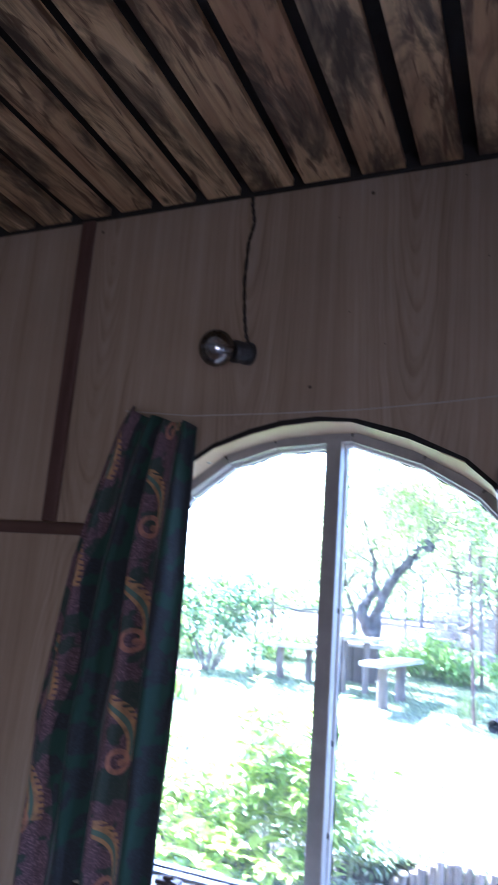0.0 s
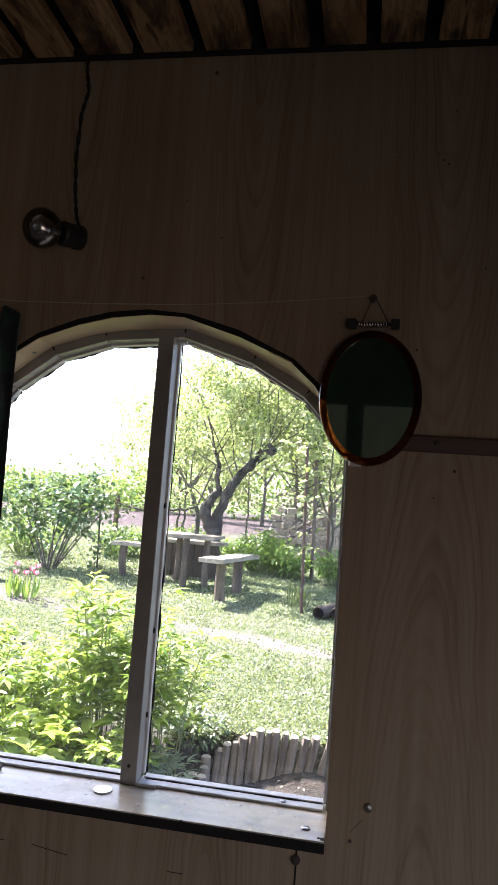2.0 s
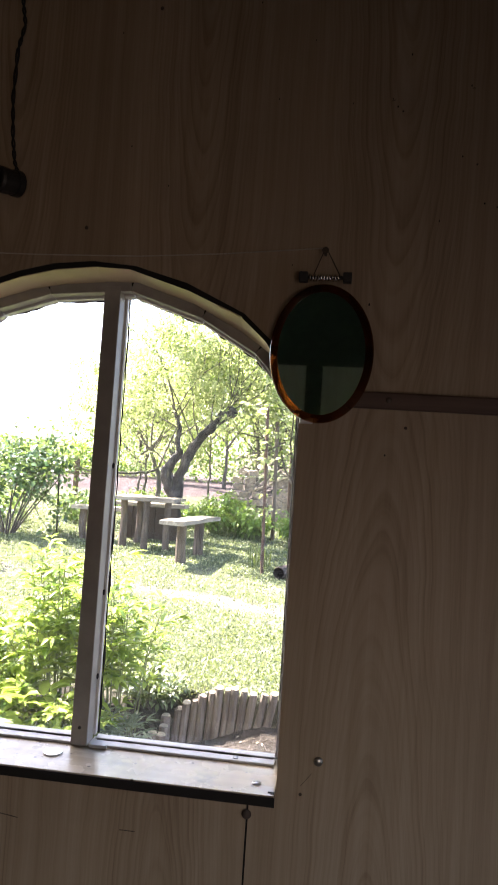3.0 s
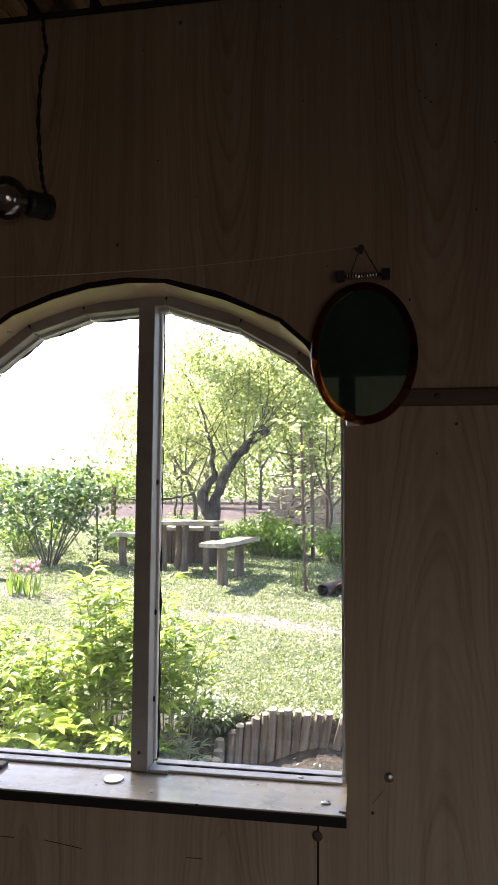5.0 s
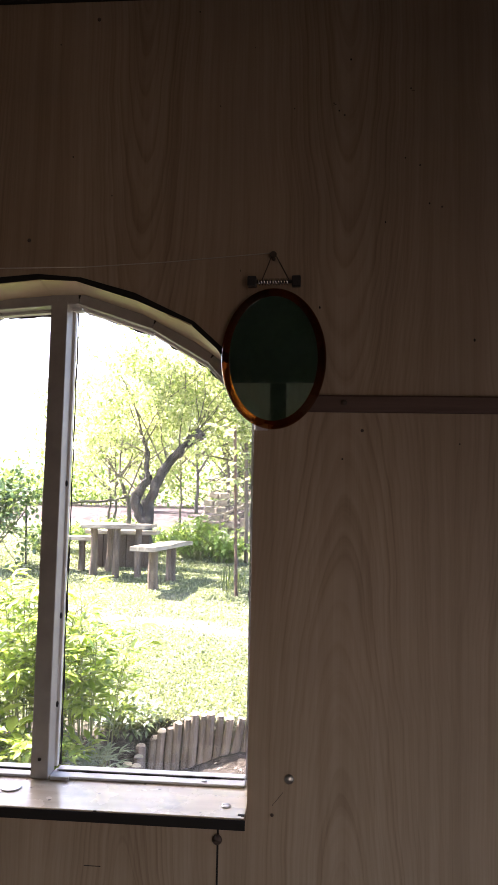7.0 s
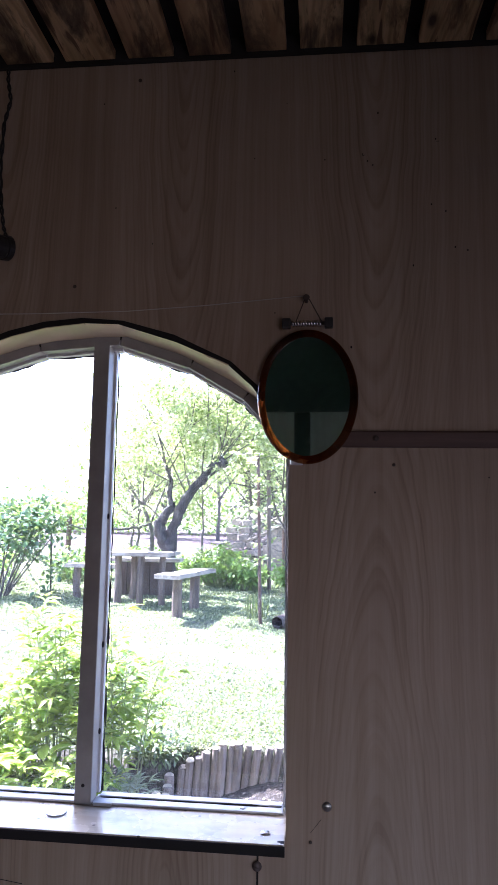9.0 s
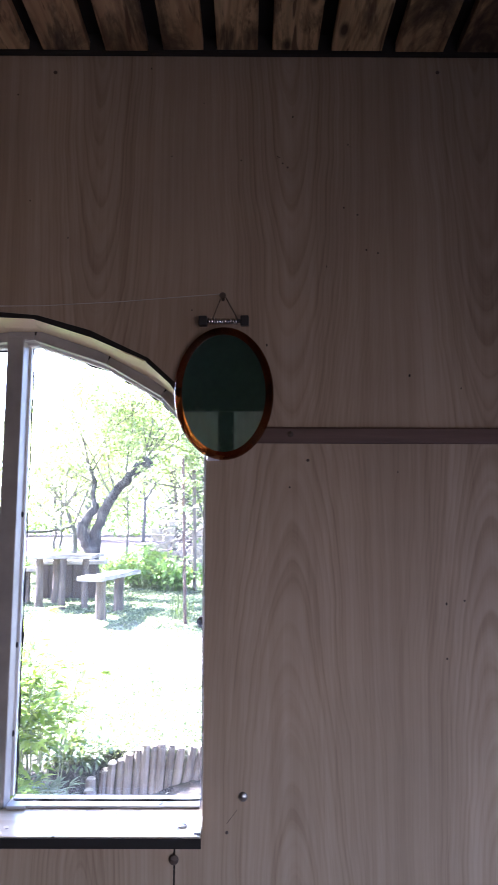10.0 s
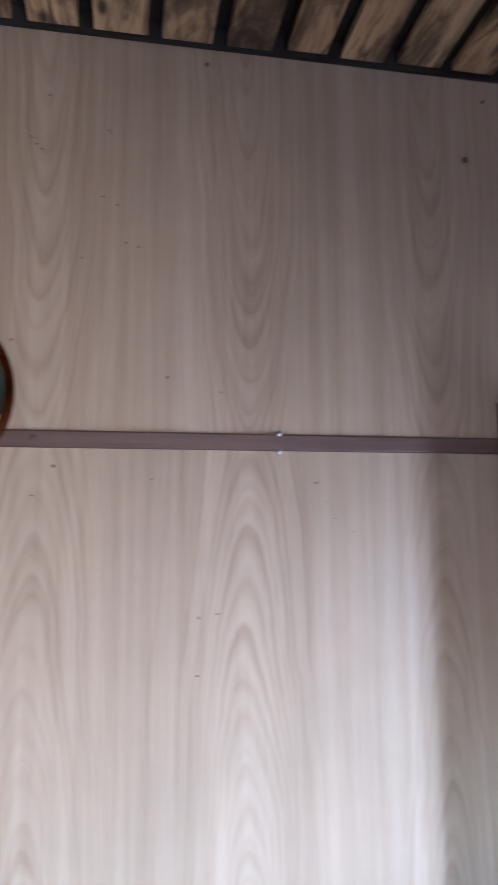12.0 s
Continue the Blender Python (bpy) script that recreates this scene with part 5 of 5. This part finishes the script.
low_bush(-0.60, 2.20, 0.22, 0.07, 900, 98, M_COVER, "low dark groundcover beside the log edging", "groundcover", 0.45)
for i, (x, y, h, s, k) in enumerate(((-0.6, 17.0, 2.6, 101, 2.0), (-2.7, 18.5, 2.6, 102, 2.0), (-4.6, 20.0, 2.0, 103, 1.6), (1.2, 16.0, 2.6, 104, 2.0))):
    g = ground_z(x, y)
    t = [([(x, y, g - 0.1), (x + 0.03, y, g + 0.8), (x - 0.03, y, g + h * 0.7)], [0.055, 0.045, 0.035])]
    q = [((x, y, g + h * (0.42 + 0.09 * n)), (math.cos(n * 2.3 + i), 0.5 * math.sin(n * 2.3), 0.8), 0.95 * k, 0.04, 3) for n in range(5)]
    tree("orchard_tree", (x, y), q, s, "leafy orchard tree beyond the garden fence", M_APPLE, AP, M_TWIG, t, per=9, size=2.0)

rng = random.Random(55)
places = []
for k in range(15000):
    x = rng.uniform(-16, 3)
    y = 25 + rng.gauss(0, 1.0)
    top = 1.1 + 1.5 * min(1.0, max(0.0, (x + 9.5) / 2.5)) + 0.5 * noise.noise(Vector((x * 0.35, 4, 0))) + 0.45 * noise.noise(Vector((x * 1.3, 9, 0)))
    places.append(((x, y, ground_z(x, y) + top * rng.random() ** 0.8), rand_dir(rng, 0.7), (rng.uniform(-.6, .6), rng.uniform(-.6, .6), 1), rng.uniform(2.2, 4.2)))
tagged(scatter("hedge", AP, places, M_SHRUB), "green hedge beyond the ploughed field", "hedge", kind="stuff")

# ---- poles, fence, rubble ----
def pole(name, x, y, h, r, mat, label, lean=0.0, n=8):
    g = ground_z(x, y)
    bm = bmesh.new()
    tube(bm, [(0, 0, -0.1), (lean * 0.5, 0, h * 0.5), (lean, 0, h)], [r, r * 0.97, r * 0.95], n, True, 0.1)
    ob = part(name, bm, mat)
    ob.location = (x, y, g)
    return tagged(ob, label, "pole", "garden poles")


pole("iron_pole", -0.345, 5.55, 1.65, 0.0155, M_IRON, "rusty iron pole standing in the lawn", -0.05)
pole("wooden_pole", -0.44, 8.0, 1.6, 0.028, M_POST, "grey wooden pole beside the fence", -0.03)
pole("iron_pole", -3.168, 7.32, 0.81, 0.012, M_DARKIRON, "thin dark iron pole beside the lilac", -0.035)
pole("fence_post", -3.63, 9.1, 0.9, 0.045, M_IRON, "short brown post at the edge of the field")
VINE = leaf_shape(0.075, 0.06, 0.2, 0.25, 4)
rng = random.Random(303)
for vx, vy, h, lean in ((-0.345, 5.55, 1.65, -0.05), (-0.44, 8.0, 1.6, -0.03), (0.02, 7.2, 1.75, 0.04)):
    vz = ground_z(vx, vy)
    vine = thing("climbing_vine", "young vine with large pale leaves climbing a garden pole", "vine", "vines on the poles", at=(vx, vy, vz))
    bm, leaves, pts = bmesh.new(), [], []
    for k in range(25):
        t = k / 24
        pts.append((lean * t + 0.022 * math.cos(k * 1.3), 0.022 * math.sin(k * 1.3), -0.02 + (h + 0.05) * t))
    tube(bm, pts, [0.006 - 0.004 * k / 24 for k in range(25)], 5, False)
    for k in range(26):
        t = 1 - 0.75 * rng.random() ** 1.6
        p = Vector(pts[int(t * 24)])
        a = rng.uniform(0, 6.283)
        q = p + Vector((math.cos(a), math.sin(a), rng.uniform(0.0, 0.8))) * rng.uniform(0.05, 0.30) * t
        tube(bm, [p, p.lerp(q, 0.5) + Vector((0, 0, 0.02)), q], [0.003, 0.0025, 0.0015], 4, False)
        for j in range(4):
            w = rand_dir(rng, 0.6)
            leaves.append((p.lerp(q, rng.uniform(0.4, 1.0)), w, (rng.uniform(-.5, .5), rng.uniform(-.5, .5), 1), rng.uniform(0.45, 1.05)))
    part("stem", bm, M_TWIG, vine)
    scatter("foliage", VINE, leaves, M_APPLE, vine)
fence = thing("wire_fence", "chain-link fence between rusty posts", "fence", at=(0, 9.4, ground_z(-0.3, 9.4)))
for x in (-0.33, 0.35):
    bm = bmesh.new()
    tube(bm, [(x, 0, -0.1), (x, 0, 1.15)], 0.024, 8)
    part("post", bm, M_IRON, fence)
bm = bmesh.new()
H, W0, W1, step = 1.05, -1.25, 0.35, 0.075
for s in (-1, 1):
    k = W0 - H
    while k < W1 + H:
        a, b = (k, 0.05), (k + s * H, 0.05 + H)
        pts = []
        for i in range(15):
            t = i / 14
            x, z = a[0] + (b[0] - a[0]) * t, a[1] + (b[1] - a[1]) * t
            if W0 <= x <= W1:
                pts.append((x, 0.003 * s, z))
        if len(pts) > 1:
            tube(bm, [pts[0], pts[-1]], 0.0024, 3, False)
        k += step
part("mesh", bm, M_ZINC, fence, "galvanised wire mesh")
pile = thing("block_pile", "untidy pile of pale building blocks behind the fence", "rubble", at=(-0.98, 9.8, ground_z(-1, 9.8)))
rng = random.Random(5)
for row in range(7):
    for k in range(3 - row // 4):
        bm = bmesh.new()
        m = pose(-0.36 + k * 0.19 + row * 0.035 + rng.uniform(-.05, .05), rng.uniform(-.08, .08), 0.10 + row * 0.118, rng.uniform(-6, 6), rng.uniform(-9, 9), rng.uniform(-30, 30))
        box(bm, (-0.080, -0.06, -0.045), (0.080, 0.06, 0.045), 0.010, m)
        part("block", bm, M_BRICK, pile)
bw = thing("block_wall", "low wall of pale rough blocks behind the fence", "wall", at=(-0.3, 10.3, ground_z(-0.3, 10.3)))
for row in range(5):
    for k in range(4):
        bm = bmesh.new()
        box(bm, (-0.42 + k * 0.24 + (row % 2) * 0.1, -0.08, row * 0.15 - 0.03), (-0.42 + k * 0.24 + (row % 2) * 0.1 + 0.232, 0.08, row * 0.15 + 0.112), 0.008)
        part("block", bm, M_BRICK, bw)
brush = thing("brush_pile", "dark heap of cut branches behind the fence", "brush pile", at=(-0.72, 10.7, ground_z(-0.72, 10.7)))
bm = bmesh.new()
for k in range(420):
    c = Vector((rng.gauss(0, 0.26), rng.gauss(0, 0.2), 0))
    c.z = abs(rng.gauss(0, 0.42)) * max(0.1, 1 - abs(c.x) * 0.8) * 2.4
    d = Vector((rng.uniform(-1, 1), rng.uniform(-0.5, 0.5), rng.uniform(-0.25, 0.25))).normalized() * rng.uniform(0.08, 0.2)
    tube(bm, [c - d, c + rand_dir(rng) * 0.04, c + d], [0.010, 0.008, 0.004], 4, False)
tagged(part("branches", bm, M_BARK, brush), kind="stuff")
bm = bmesh.new()
tube(bm, [(-0.55, -0.5, 0.35), (0.35, -0.5, 0.75)], 0.022, 6)
part("rail", bm, M_WEATHER, brush, "pale pole leaning on the heap")


def ribbed_pipe(x, y, turn, label):
    g = ground_z(x, y)
    bm = bmesh.new()
    pts, rad = [], []
    for i in range(49):
        pts.append((i * 0.0125, 0, 0.066))
        rad.append(0.065 if (i // 2) % 2 else 0.056)
    tube(bm, pts, rad, 18, False)
    tube(bm, pts[::-1], [0.050] * 49, 18, False)
    ob = part("ribbed_pipe", bm, M_PIPE)
    ob.location, ob.rotation_euler = (x, y, g - 0.008), (0, 0, turn)
    return tagged(ob, label, "pipe", "ribbed pipes")


ribbed_pipe(-0.17, 5.35, radians(70), "short brown ribbed drain pipe lying on the grass")
ribbed_pipe(0.00, 5.42, radians(72), "second brown ribbed drain pipe lying on the grass")

# ---- tulips and odds ----
M_TULIP = leaf_mat("tulip_petals", (0.55, 0.10, 0.20), (0.75, 0.36, 0.45), 0.3, 0.5)
tl = thing("tulip_clump", "clump of pink tulips in flower", "flowers", at=(-3.02, 5.0, ground_z(-3.02, 5.0)))
rng = random.Random(15)
blades = []
for k in range(6):
    x, y, h = rng.uniform(-0.14, 0.14), rng.uniform(-0.1, 0.1), rng.uniform(0.2, 0.3)
    bm, petals = bmesh.new(), []
    tube(bm, [(x, y, -0.02), (x * 1.3, y * 1.3, h)], 0.004, 5, False)
    stem = part("stem", bm, M_STEM, tl)
    for j in range(6):
        a = j * 1.047
        petals.append(((x * 1.3, y * 1.3, h), (math.cos(a) * 0.4, math.sin(a) * 0.4, 1), (math.cos(a), math.sin(a), 0), 1))
    scatter("flower", leaf_shape(0.055, 0.035, -0.1, 0.6), petals, M_TULIP, stem, "pink tulip flower")
for k in range(26):
    a = rng.uniform(0, 6.283)
    blades.append(((rng.uniform(-.14, .14), rng.uniform(-.1, .1), -0.01), (math.cos(a) * 0.4, math.sin(a) * 0.4, 1), (math.cos(a), math.sin(a), 0.2), rng.uniform(0.8, 1.2)))
scatter("leaves", leaf_shape(0.22, 0.035, 0.15, 0.5), blades, M_SHRUB, tl)
iris = thing("iris_clump", "clump of upright sword-shaped leaves in the lawn", "plant", at=(-0.42, 5.85, ground_z(-0.42, 5.85)))
blades = []
for k in range(40):
    a = rng.uniform(0, 6.283)
    blades.append(((rng.uniform(-.1, .1), rng.uniform(-.1, .1), -0.01), (math.cos(a) * 0.45, math.sin(a) * 0.45, 1), (math.cos(a), math.sin(a), 0.2), rng.uniform(0.7, 1.2)))
scatter("leaves", leaf_shape(0.24, 0.011, 0.3, 0.5), blades, M_COVER, iris)

bm = bmesh.new()
box(bm, (-0.06, -0.06, -0.05), (0.06, 0.06, 0.28), 0.01)
box(bm, (-0.075, -0.075, 0.28), (0.075, 0.075, 0.30), 0.006)
ob = part("white_stake", bm, M_WHITE)
ob.location = (-3.78, 5.8, ground_z(-3.78, 5.8))
tagged(ob, "short white-painted square post in the grass", "post")
bm = bmesh.new()
tube(bm, [(-0.25, 0, 0.10), (0.02, 0.0, 0.135), (0.10, -0.01, 0.125), (0.105, -0.01, -0.03)], 0.011, 8)
tube(bm, [(-0.25, 0, -0.03), (-0.25, 0, 0.10)], 0.011, 8)
ob = part("bent_bar", bm, M_ZINC, None, "", True)
ob.location = (-1.98, 2.9, ground_z(-1.98, 2.9) + 0.04)
tagged(ob, "bent grey metal bar standing in the flower bed", "metal bar")

# ---- grass ----
rng = random.Random(99)
places = []
while len(places) < 120000:
    y = 2.25 + 9.5 * rng.random() ** 1.25
    x0, x1 = 0.25 - 0.62 * (y + 1.35), 0.35
    x = rng.uniform(x0, x1)
    if y < edge_y(x) + 0.06:
        continue
    line = abs(y - (4.28 - 0.3 * (x + 0.5)) + 0.5 * noise.noise(Vector((x * 1.3, y * 1.3, 0))))
    bare = noise.noise(Vector((x * 0.9, y * 0.9, 7))) * 0.5 + 0.3 * noise.noise(Vector((x * 4, y * 4, 2)))
    if (line < 0.18 and rng.random() < 0.85) or bare > 0.22 + 0.3 * rng.random():
        continue
    a = rng.uniform(0, 6.283)
    t = 2.6 * rng.random()
    places.append(((x, y, ground_z(x, y) - 0.003), (math.cos(a) * t, math.sin(a) * t, 0.75), (math.cos(a), math.sin(a), 0.3), rng.uniform(0.45, 1.2) * (1 + 0.05 * y)))
blade = (np.array([(-0.002, 0, 0), (0.002, 0, 0), (0.0058, 0.008, -0.001), (0, 0.016, -0.004), (-0.0058, 0.008, -0.001)]), [(0, 1, 2, 4), (4, 2, 3)])
tagged(scatter("grass", blade, places, M_GRASS), "short patchy lawn grass", "grass", kind="stuff")
